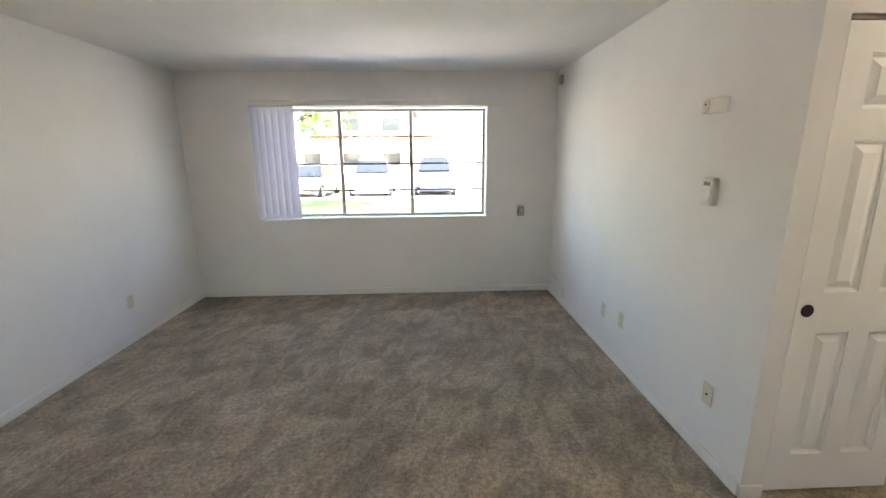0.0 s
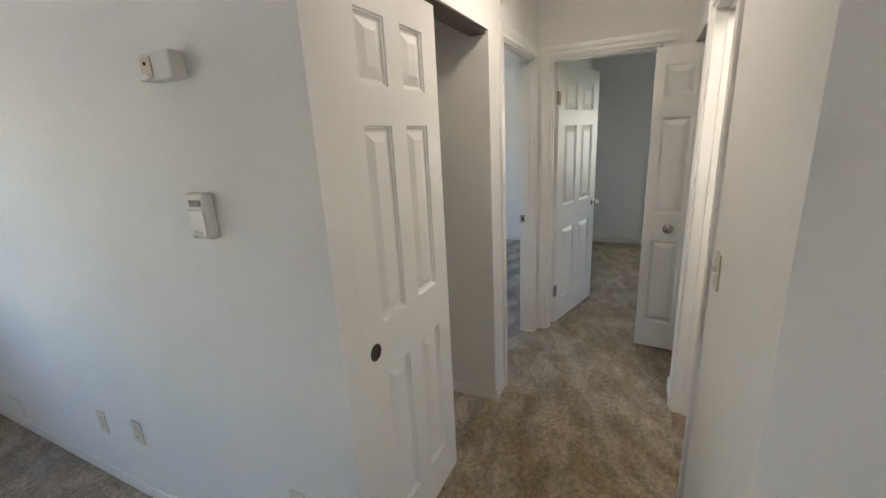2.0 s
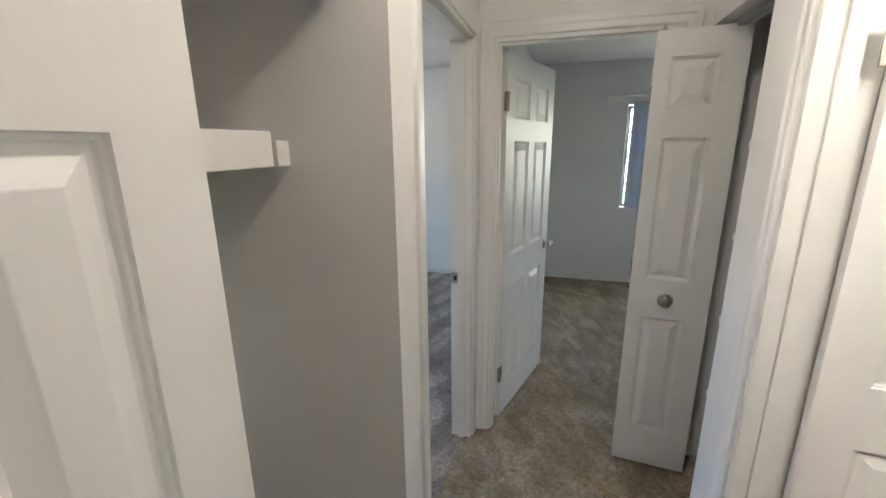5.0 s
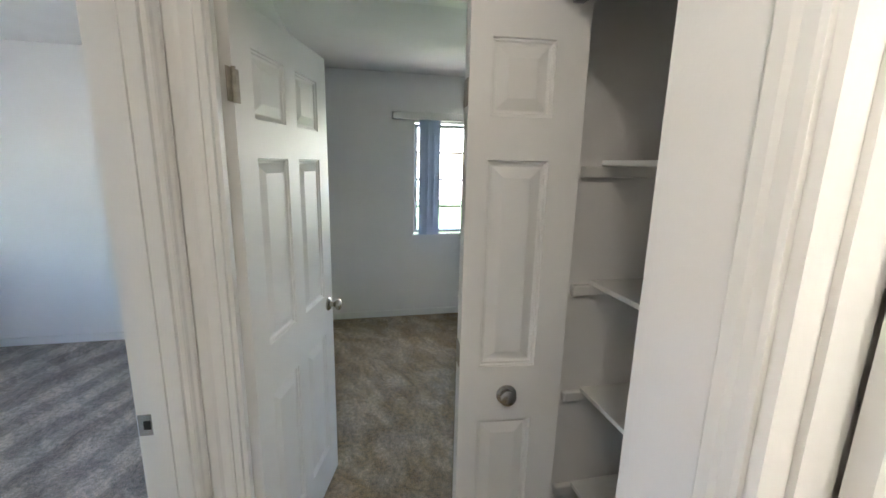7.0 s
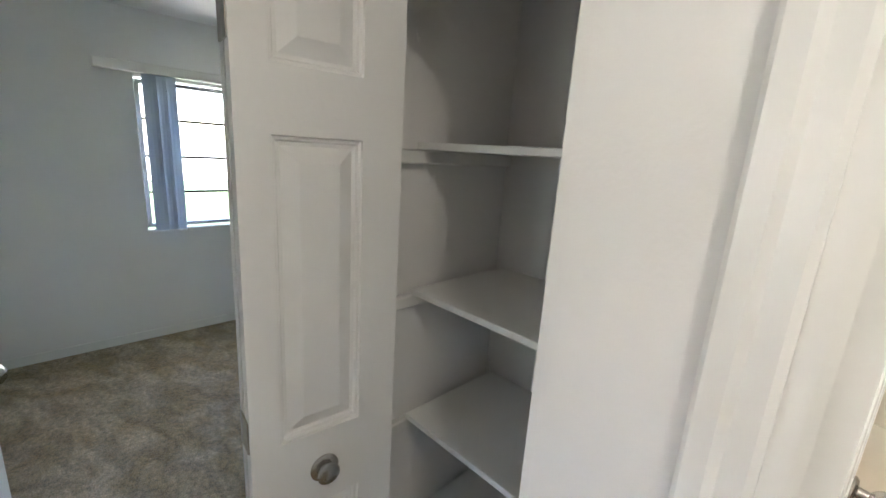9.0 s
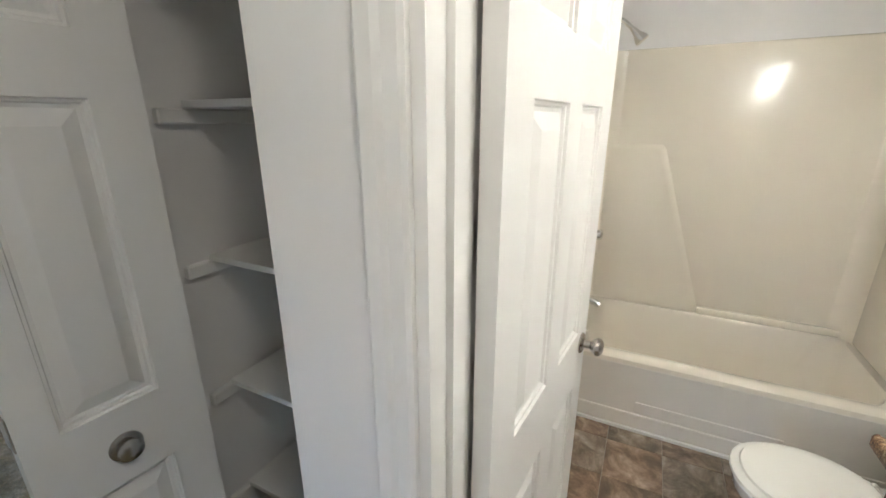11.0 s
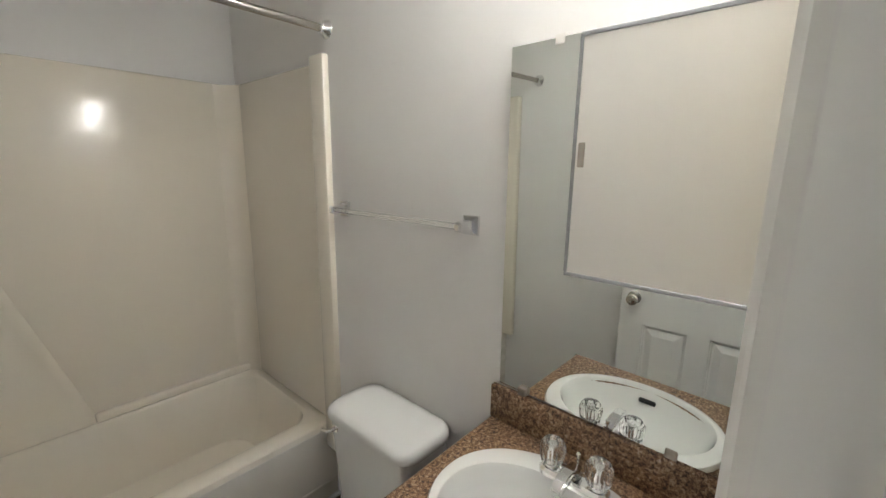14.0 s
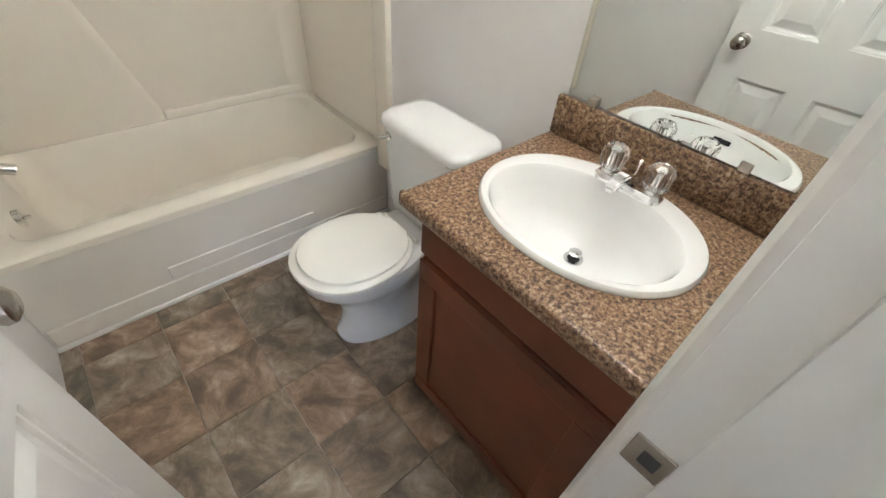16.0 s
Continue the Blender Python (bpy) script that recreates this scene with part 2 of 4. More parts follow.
def loft(rings, cap=True, bm=None):
    """Skin closed rings of equal count."""
    bm = bm or bmesh.new()
    vs = [[bm.verts.new(p) for p in r] for r in rings]
    k = len(rings[0])
    for a, b in zip(vs, vs[1:]):
        for i in range(k):
            bm.faces.new((a[i], a[(i + 1) % k], b[(i + 1) % k], b[i]))
    if cap:
        if cap != "end":
            bm.faces.new(vs[0][::-1])
        bm.faces.new(vs[-1])
    return bm


def ring(cx, cy, cz, rx, ry, k=32, p=2.0, axis='z'):
    out = []
    for i in range(k):
        a = 2 * math.pi * i / k
        c, s_ = math.cos(a), math.sin(a)
        u = rx * math.copysign(abs(c) ** (2 / p), c)
        w = ry * math.copysign(abs(s_) ** (2 / p), s_)
        out.append({'z': (cx + u, cy + w, cz), 'x': (cx, cy + u, cz + w), 'y': (cx - u, cy, cz + w)}[axis])
    return out


def turned(axis, c, prof, k=24):
    """A turned solid: prof is (distance along axis, radius)."""
    rings = []
    for d, r in prof:
        p = list(c)
        p['xyz'.index(axis)] += d
        rings.append(ring(*p, r, r, k, 2.0, axis))
    return loft(rings)


def tube(points, r, k=12):
    pts = [Vector(p) for p in points]
    rings = []
    for i, p in enumerate(pts):
        d = (pts[min(i + 1, len(pts) - 1)] - pts[max(i - 1, 0)]).normalized()
        u = d.orthogonal().normalized() if i == 0 else (u - d * u.dot(d)).normalized()
        w = d.cross(u)
        rings.append([p + r * (math.cos(2 * math.pi * j / k) * u + math.sin(2 * math.pi * j / k) * w) for j in range(k)])
    return loft(rings)


def link(name, bm, material, smooth=False):
    bmesh.ops.recalc_face_normals(bm, faces=bm.faces[:])
    me = bpy.data.meshes.new(name)
    bm.to_mesh(me)
    bm.free()
    me.materials.append(material)
    if smooth:
        for p in me.polygons:
            p.use_smooth = True
        me.set_sharp_from_angle(angle=radians(38))
    return new(name, me)


def part(name, bm, material, parent, label="", smooth=False):
    ob = link(name, bm, material, smooth)
    ob.parent = parent
    if label:
        tagged(ob, label)
    return ob


def structure(name, bm, material, label, category, smooth=False):
    return tagged(link(name, bm, material, smooth), label, category, kind="structure")


def thing(name, label, category, group="", at=(0, 0, 0)):
    ob = new(name)
    ob.empty_display_size = 0.1
    ob.location = at
    return tagged(ob, label, category, group)


def wall(name, x0, x1, y0, y1, holes=(), label="off-white painted plaster wall", z1=None, along=None):
    """A wall with openings (a0, a1, z0, z1) along its longer side."""
    z1 = z1 or H
    bm = bmesh.new()
    ax = along or ('x' if x1 - x0 > y1 - y0 else 'y')
    lo, hi = (x0, x1) if ax == 'x' else (y0, y1)

    def seg(a, b, c, d):
        if b - a > 1e-4 and d - c > 1e-4:
            box(bm, a, b, y0, y1, c, d) if ax == 'x' else box(bm, x0, x1, a, b, c, d)
    at = lo
    for a0, a1, h0, h1 in sorted(holes):
        seg(at, a0, 0, z1)
        seg(a0, a1, 0, h0)
        seg(a0, a1, h1, z1)
        at = a1
    seg(at, hi, 0, z1)
    return structure(name, bm, M_WALL, label, "wall")


H = 2.41

# ---- structure ----
for nm, mt, areas in (("floor", M_CARPET, ((-2.47, 1.66, -2.6, 5.02),)),
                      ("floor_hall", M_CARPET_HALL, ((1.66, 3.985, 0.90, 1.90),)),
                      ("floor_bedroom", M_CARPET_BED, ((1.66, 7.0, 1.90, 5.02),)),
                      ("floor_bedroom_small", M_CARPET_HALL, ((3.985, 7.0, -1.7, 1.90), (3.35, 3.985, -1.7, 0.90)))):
    bm = bmesh.new()
    for a in areas:
        box(bm, a[0], a[1], a[2], a[3], -0.15, 0.0)
    structure(nm, bm, mt, "taupe brown cut-pile carpet with vacuum marks", "carpet")
bm = bmesh.new()
box(bm, 1.66, 3.35, -1.65, 0.90, -0.15, -0.006)
bath_floor = structure("floor_bathroom", bm, M_GROUT, "brown mottled stone-look vinyl tile floor", "floor")
bm = bmesh.new()
box(bm, -2.47, 7.0, -2.6, 5.02, H, H + 0.15)
structure("ceiling", bm, M_CEIL, "off-white lightly textured ceiling", "ceiling")

# unseen block and eaves, added to keep sun off windows and near ground
bm = bmesh.new()
box(bm, -3.0, 7.5, -3.2, 5.1, H + 0.16, H + 0.28)
box(bm, -2.47, 7.0, -2.6, 5.02, H + 0.28, H + 0.9)
structure("roof", bm, M_STUCCO, "unseen roof block and eaves added to shade ground and windows", "roof")

wall("wall_north", -2.47, 1.73, 4.86, 5.02, [(-1.58, 0.87, 0.88, 2.06)])
wall("wall_north_bedroom", 1.73, 7.0, 4.86, 5.02, [(3.5, 5.8, 0.85, 2.06)])
wall("wall_west", -2.47, -2.35, -2.6, 4.86)
# the south opening is added, out of view, to let in extra daylight
wall("wall_south", -2.35, 1.66, -2.6, -2.48, [(-1.9, -1.0, 0.9, 2.05)])
wall("wall_east_living", 1.62, 1.73, 1.95, 4.86)
wall("wall_hall_north", 1.62, 3.93, 1.84, 1.95, [(1.72, 2.885, 0, 2.03), (3.10, 3.85, 0, 2.04)])
wall("wall_closet_back", 1.73, 3.0, 2.45, 2.55)
wall("wall_closet_side", 2.885, 3.0, 1.95, 2.45, along='y')
wall("wall_hall_end", 3.93, 4.04, 0.90, 1.95, [(1.00, 1.765, 0, 2.04)])
wall("wall_bedrooms", 4.04, 6.69, 1.80, 1.95)
wall("wall_bedroom_east", 6.69, 7.0, 1.80, 4.86)
wall("wall_bedroom_east_small", 6.87, 7.0, -1.7, 1.80, [(-0.90, 0.80, 0.86, 1.97)])
wall("wall_bedroom_south", 3.35, 6.87, -1.7, -1.6)
wall("wall_hall_south", 1.66, 4.10, 0.76, 0.90, [(2.48, 3.16, 0, 2.04), (3.40, 3.99, 0, 2.02)])
wall("wall_bath_west", 1.66, 1.88, -0.60, 0.76)
wall("wall_living_south_return", 1.66, 1.80, -2.6, -0.60)
wall("wall_bath_east", 3.25, 3.35, -1.65, 0.76)
wall("wall_bath_south", 1.80, 3.25, -1.65, -1.53)
wall("wall_linen_back", 3.35, 4.00, 0.12, 0.22)
wall("wall_linen_east", 4.00, 4.10, 0.12, 0.76)


def baseboard(x0, x1, y0, y1, h=0.07):
    structure("baseboard", rbox(x0, x1, y0, y1, 0, h, 0.004, 1), M_TRIM, "low white painted baseboard", "baseboard")


T = 0.012
baseboard(-2.35, 1.62, 4.86 - T, 4.86)
baseboard(-2.35, -2.35 + T, -2.4, 4.848)
baseboard(1.62 - T, 1.62, 1.845, 4.848)
baseboard(1.62 - T, 1.72, 1.84 - T, 1.84)
baseboard(1.735, 2.872, 2.45 - T, 2.45)
baseboard(2.885 - T, 2.885, 1.96, 2.438)
baseboard(2.885, 3.03, 1.84 - T, 1.84)
baseboard(6.69 - T, 6.69, 1.97, 4.84)
baseboard(3.0, 3.0 + T, 2.1, 2.53)
baseboard(6.87 - T, 6.87, -1.58, 1.79)
baseboard(4.06, 6.85, 1.80 - T, 1.80)
baseboard(1.66, 2.40, 0.90, 0.90 + T)
baseboard(1.66 - T, 1.66, -2.4, 0.91)
baseboard(3.24, 3.40, 0.90, 0.90 + T)


def casing(name, axis, face, out, a0, a1, h, w=0.062, t=0.016):
    """Moulded door casing on one wall face round an opening a0..a1, h high; out is the way it stands proud."""
    bm = bmesh.new()
    prof = ((0, 0), (0, 0.55), (0.12, 0.75), (0.45, 0.7), (0.6, 1.0), (0.92, 1.0), (1, 0.8), (1, 0))

    def rail(p, q, inner):
        rings = []
        for end in (p, q):
            r = []
            for u, d in prof:
                a, z = end[0] + inner[0] * u * w, end[1] + inner[1] * u * w
                if end[2]:
                    a, z = end[0] + end[2] * u * w, end[1] + u * w
                o = face + out * (d * t + 0.0)
                r.append((a, o, z) if axis == 'x' else (o, a, z))
            rings.append(r)
        loft(rings, True, bm)
    rail((a0, 0, 0), (a0, h, -1), (-1, 0))
    rail((a1, 0, 0), (a1, h, 1), (1, 0))
    rail((a0, h, -1), (a1, h, 1), (0, 1))
    return structure(name, bm, M_TRIM, "white enamelled moulded door casing", "door trim")


def jamb(name, axis, n0, n1, a0, a1, h, t=0.018, stop=None):
    """Door lining inside an opening: two sides and a head, with a stop bead."""
    bm = bmesh.new()

    def put(a, b, p, q, z0, z1):
        box(bm, a, b, p, q, z0, z1) if axis == 'x' else box(bm, p, q, a, b, z0, z1)
    put(a0 - 0.001, a0 + t, n0, n1, 0, h)
    put(a1 - t, a1 + 0.001, n0, n1, 0, h)
    put(a0 + t, a1 - t, n0, n1, h - t, h + 0.001)
    if stop:
        s0, s1 = stop
        put(a0 + t, a0 + t + 0.011, s0, s1, 0, h - t)
        put(a1 - t - 0.011, a1 - t, s0, s1, 0, h - t)
        put(a0 + t + 0.011, a1 - t - 0.011, s0, s1, h - t - 0.011, h - t)
    return structure(name, bm, M_TRIM, "white enamelled door lining", "door trim")


casing("trim_bedroom_door", 'x', 1.84, -1, 3.10, 3.85, 2.04)
jamb("trim_bedroom_lining", 'x', 1.842, 1.948, 3.10, 3.85, 2.04, stop=(1.875, 1.91))
casing("trim_end_door", 'y', 3.93, -1, 1.00, 1.765, 2.04)
jamb("trim_end_lining", 'y', 3.932, 4.038, 1.00, 1.765, 2.04, stop=(3.955, 3.99))
casing("trim_bath_door", 'x', 0.90, 1, 2.48, 3.16, 2.04)
casing("trim_bath_door_inner", 'x', 0.76, -1, 2.48, 3.16, 2.04, w=0.05)
jamb("trim_bath_lining", 'x', 0.762, 0.898, 2.48, 3.16, 2.04, stop=(0.81, 0.85))
structure("trim_closet_track", rbox(1.735, 2.88, 1.852, 1.935, 2.012, 2.03, 0.002, 1), M_BRONZE, "dark metal sliding door track", "door track")


# ---- doors ----
def panel_faces(bm, w, h, y, sgn, cols, rows):
    """One moulded face of a panel door in the plane y, with raised panels."""
    xs = sorted({0, w, *[c for p in cols for c in p]})
    zs = sorted({0, h, *[c for p in rows for c in p]})
    for xa, xb in zip(xs, xs[1:]):
        for za, zb in zip(zs, zs[1:]):
            if (xa, xb) in cols and (za, zb) in rows:
                rings = []
                for ins, dep in ((0, 0), (0.002, 0.006), (0.007, 0.007), (0.010, 0.013), (0.017, 0.0145), (0.046, 0.002), (0.048, 0.0015)):
                    rings.append([bm.verts.new((px, y - sgn * dep, pz)) for px, pz in ((xa + ins, za + ins), (xb - ins, za + ins), (xb - ins, zb - ins), (xa + ins, zb - ins))])
                for a, b in zip(rings, rings[1:]):
                    for i in range(4):
                        bm.faces.new((a[i], a[(i + 1) % 4], b[(i + 1) % 4], b[i]))
                bm.faces.new(rings[-1])
            else:
                bm.faces.new([bm.verts.new(p) for p in ((xa, y, za), (xb, y, za), (xb, y, zb), (xa, y, zb))])


def door_leaf(w, h, cols, t=0.035):
    bm = bmesh.new()
    rows = [(0.19, 0.785), (0.965, 1.575), (1.69, 1.885)]
    panel_faces(bm, w, h, t / 2, 1, cols, rows)
    panel_faces(bm, w, h, -t / 2, -1, cols, rows)
    for a, b in (((0, 0), (w, 0)), ((w, 0), (w, h)), ((w, h), (0, h)), ((0, h), (0, 0))):
        bm.faces.new([bm.verts.new((p[0], s_, p[1])) for p, s_ in ((a, -t / 2), (b, -t / 2), (b, t / 2), (a, t / 2))])
    bmesh.ops.remove_doubles(bm, verts=bm.verts[:], dist=1e-5)
    return bm


def six_panel(w):
    s_, m_ = 0.105, 0.09
    c = (w - 2 * s_ - m_) / 2
    return [(s_, s_ + c), (s_ + c + m_, w - s_)]


def knob_set(parent, x, z, t=0.035):
    for sgn in (1, -1):
        prof = [(0, 0.031), (0.004, 0.031), (0.009, 0.026), (0.011, 0.013), (0.028, 0.011), (0.036, 0.02), (0.046, 0.0265), (0.056, 0.025), (0.063, 0.016), (0.065, 0.002)]
        part("knob", turned('y', (x, sgn * t / 2, z), [(sgn * d, r) for d, r in prof]), M_NICKEL, parent, "satin nickel round door knob", True)


def hinge_on(parent, z, side, t=0.035):
    bm = rbox(-0.03, 0.03, side * t / 2 - 0.002, side * t / 2 + 0.002, z - 0.044, z + 0.044, 0.001, 1)
    for b_ in (turned('z', (-0.006, side * (t / 2 + 0.007), z - 0.046), [(0, 0.006), (0.092, 0.006)], 10),):
        me = bpy.data.meshes.new("tmp")
        b_.to_mesh(me)
        bm.from_mesh(me)
        b_.free()
    part("hinge", bm, M_HINGE, parent, "worn steel butt hinge")


def hinged_door(name, label, w, pivot, angle, side):
    d = thing(name, label, "door", "interior doors", (*pivot, 0.012))
    d.rotation_euler = (0, 0, radians(angle))
    part("leaf", door_leaf(w, 2.0, six_panel(w)), M_DOOR, d)
    knob_set(d, w - 0.06, 0.915)
    for z in (0.28, 1.765):
        hinge_on(d, z, side)
    part("latch", rbox(w - 0.001, w + 0.003, -0.011, 0.011, 0.885, 0.945, 0.001, 1), M_NICKEL, d, "nickel latch plate")
    return d


hinged_door("bedroom_door", "white six-panel bedroom door standing wide open", 0.725, (4.045, 1.733), -16.2, -1)
hinged_door("bathroom_door", "white six-panel bathroom door opened inward", 0.68, (3.116, 0.766), 264.5, -1)


def flush_pull(parent, x, z, y, sgn, mat_=M_BRONZE):
    part("finger_pull", turned('y', (x, y, z), [(0, 0.028), (sgn * 0.002, 0.028), (sgn * 0.003, 0.025), (sgn * 0.0015, 0.021), (sgn * 0.001, 0.002)]), mat_, parent, "round bronze flush finger pull", True)


def sliding_door(x, y, label, pull):
    d = thing("sliding_door", label, "door", "closet sliding doors", (x, y, 0.018))
    part("leaf", door_leaf(0.595, 1.992, six_panel(0.595)), M_DOOR, d)
    flush_pull(d, pull, 0.885, -0.0175, -1)
    return d


sliding_door(1.738, 1.873, "white six-panel sliding closet door", 0.05)
sliding_door(1.775, 1.915, "white six-panel sliding closet door parked behind another", 0.545)

# bifold doors of the linen closet, folded against the end wall
bif = thing("bifold_door", "white panelled bifold closet door folded open", "door", "", (3.852, 0.788, 0.02))
bif.rotation_euler = (0, 0, radians(84.5))
lf = part("leaf", door_leaf(0.32, 1.985, [(0.09, 0.262)], 0.03), M_DOOR, bif)
prof = [(0, 0.032), (0.003, 0.032), (0.006, 0.027), (0.008, 0.016), (0.014, 0.015), (0.02, 0.024), (0.026, 0.025), (0.03, 0.02), (0.031, 0.002)]
part("knob", turned('y', (0.172, 0.015, 0.87), [(d, r) for d, r in prof]), M_NICKEL, bif, "round dark nickel knob", True)
lf2 = part("leaf", door_leaf(0.32, 1.985, [(0.09, 0.262)], 0.03), M_DOOR, bif)
lf2.location, lf2.rotation_euler = (-0.002, -0.038, 0), (0, 0, radians(-2))
for z in (0.25, 1.0, 1.75):
    part("hinge", rbox(0.319, 0.323, -0.045, 0.008, z - 0.035, z + 0.035, 0.001, 1), M_HINGE, bif, "small steel bifold hinge")
part("top_pivot", turned('z', (0.295, 0, 1.985), [(0, 0.012), (0.006, 0.012), (0.007, 0.006), (0.022, 0.006)], 12), M_ALU, bif, "small metal guide pin", True)
structure("trim_bifold_track", rbox(3.402, 3.985, 0.815, 0.845, 1.995, 2.02, 0.002, 1), M_ALU, "metal bifold door track", "door track")


def strike(name, x, y0, y1, z, sgn):
    s_ = thing(name, "nickel strike plate screwed to the door lining", "strike plate", "", (x, (y0 + y1) / 2, z))
    w = (y1 - y0) / 2
    part("plate", rbox(-0.0015, 0.0015, -w, w, -0.029, 0.029, 0.001, 1), M_NICKEL, s_)
    part("latch_hole", rbox(sgn * 0.0005, sgn * 0.0025, -w * 0.4, w * 0.4, -0.012, 0.012, 0.0005, 1), M_DARK, s_, "dark latch hole")


strike("strike_plate", 3.83, 1.905, 1.945, 0.925, -1)
strike("strike_plate", 2.50, 0.765, 0.815, 0.915, 1)

# ---- living room window and blind ----
def slider_window(name, axis, a0, a1, z0, z1, n0, n1, mull, bars, label):
    """Aluminium window; a runs along the wall, n through it."""
    w = tagged(new(name), label, "window", kind="structure")

    def bx(a, b, p, q, c, d, r=0.003):
        return rbox(a, b, p, q, c, d, r, 1) if axis == 'x' else rbox(p, q, a, b, c, d, r, 1)
    f = 0.03
    for a, b, c, d in ((a0, a1, z0, z0 + f), (a0, a1, z1 - f, z1), (a0, a0 + f, z0 + f, z1 - f), (a1 - f, a1, z0 + f, z1 - f)):
        part("window_frame", bx(a, b, n0, n1, c, d), M_ALU, w)
    for x in mull:
        part("mullion", bx(x - 0.02, x + 0.02, n0 + 0.004, n1 - 0.004, z0 + f, z1 - f), M_ALU, w)
    edges = [a0 + f] + [e for x in mull for e in (x - 0.02, x + 0.02)] + [a1 - f]
    for a, b in zip(edges[::2], edges[1::2]):
        mid = (n0 + n1) / 2
        pane = part("pane", bx(a - 0.002, b + 0.002, mid - 0.002, mid + 0.002, z0 + f - 0.002, z1 - f + 0.002, 0.0005), M_GLASS, w)
        pane.visible_shadow = False
        for i in range(1, bars + 1):
            z = z0 + (z1 - z0) * i / (bars + 1)
            part("glazing_bar", bx(a, b, mid - 0.011, mid + 0.011, z - 0.009, z + 0.009, 0.002), M_BRONZE, w)
    return w


slider_window("window_1", 'x', -1.57, 0.86, 0.895, 2.05, 4.94, 4.98, (-0.72, 0.045), 3, "aluminium three-part sliding window with glazing bars")
structure("window_sill", rbox(-1.59, 0.88, 4.835, 4.94, 0.865, 0.89, 0.004), M_TRIM, "white painted window sill", "window sill")
slider_window("window_2", 'y', -0.89, 0.79, 0.88, 1.96, 6.93, 6.97, (-0.05,), 3, "aluminium bedroom window with glazing bars")
structure("window_sill_small", rbox(6.85, 6.93, -0.91, 0.81, 0.85, 0.875, 0.004), M_TRIM, "white painted window sill", "window sill")
slider_window("window_3", 'x', 3.51, 5.79, 0.86, 2.05, 4.94, 4.98, (4.6,), 3, "aluminium bedroom sliding window")
# added window for the unseen south opening, only there for its light
slider_window("window_added", 'x', -1.89, -1.01, 0.91, 2.04, -2.57, -2.53, (-1.45,), 3, "unseen aluminium window added to let daylight in from the south")


def vertical_blind(name, axis, a0, a1, n, ztop, zbot, r0, r1, count, turn, label):
    b = thing(name, label, "window blind", "", ((r0 + r1) / 2, n, ztop) if axis == 'x' else (n, (r0 + r1) / 2, ztop))
    hl = (r1 - r0) / 2
    if axis == 'x':
        part("head_rail", rbox(-hl, hl, -0.025, 0.025, 0, 0.055, 0.004, 1), M_WHITEPL, b, "white blind head rail")
    else:
        part("head_rail", rbox(-0.035, 0.025, -hl, hl, 0, 0.065, 0.004, 1), M_WHITEPL, b, "white blind head rail")
    for i in range(count):
        a = a0 + (a1 - a0) * (i + 0.5) / count
        bm = bmesh.new()
        k, wd = 5, 0.088
        cols = []
        th = radians(turn + random.uniform(-6, 6))
        for s_ in (0.0, 0.0012):
            for j in range(k):
                u = (j / (k - 1) - 0.5) * wd
                cols.append((u, 0.006 * math.cos(math.pi * u / wd) + s_))
        order = list(range(k)) + list(range(2 * k - 1, k - 1, -1))
        rings = []
        for z in (-(ztop - zbot), 0):
            rings.append([(cols[j][0] * math.cos(th) - cols[j][1] * math.sin(th), cols[j][0] * math.sin(th) + cols[j][1] * math.cos(th), z) for j in order])
        loft(rings, True, bm)
        o = part("slat", bm, M_BLIND if axis == 'x' else M_BLIND2, b)
        o.location = (a - b.location.x, 0, 0) if axis == 'x' else (0, a - b.location.y, 0)
    return b


vertical_blind("vertical_blind", 'x', -1.59, -1.16, 4.79, 2.06, 0.90, -1.6, 0.98, 6, 18, "grey-white vertical blind drawn to one side of window")
vertical_blind("vertical_blind", 'y', 0.57, 0.75, 6.80, 1.985, 0.88, -1.0, 1.02, 3, 62, "bluish white vertical blind partly drawn")


# ---- small wall things ----
def plate(name, pos, normal, label, w=0.07, h=0.115, kind="outlet", material=None):
    p = thing(name, label, "switch plate" if kind == "switch" else "outlet", "wall plates", pos)
    p.rotation_euler = (0, 0, math.atan2(normal[1], normal[0]) + math.pi / 2)
    material = material or M_PLATE
    part("cover", rbox(-w / 2, w / 2, -0.006, 0, -h / 2, h / 2, 0.0025, 2), material, p)
    if kind == "switch":
        part("toggle", rbox(-0.005, 0.005, -0.018, -0.005, -0.004, 0.018, 0.002, 1), M_WHITEPL, p, "ivory toggle lever")
        for z in (-0.035, 0.035):
            part("screw", turned('y', (0, -0.006, z), [(0, 0.003), (-0.001, 0.003)], 10), M_NICKEL, p)
    elif kind == "outlet":
        for z in (-0.021, 0.021):
            part("socket", rbox(-0.016, 0.016, -0.0075, -0.005, z - 0.014, z + 0.014, 0.0015, 1), material, p)
            for x in (-0.006, 0.006):
                part("slot", rbox(x - 0.0012, x + 0.0012, -0.0082, -0.0074, z - 0.004, z + 0.006, 0.0003, 1), M_DARK, p)
    else:
        part("jack", turned('y', (0, -0.006, 0), [(0, 0.006), (-0.006, 0.005)], 12), M_BRONZE, p, "small dark cable jack")
    return p


plate("wall_outlet", (1.62, 3.37, 0.33), (-1, 0), "ivory wall outlet plate low on wall", kind="outlet")
plate("wall_outlet", (1.62, 3.07, 0.36), (-1, 0), "ivory wall outlet plate low on wall", kind="outlet")
plate("cable_plate", (1.62, 2.12, 0.355), (-1, 0), "ivory plate with a small cable jack", kind="cable")
plate("wall_outlet", (-2.35, 3.74, 0.35), (1, 0), "ivory wall outlet plate low on wall")
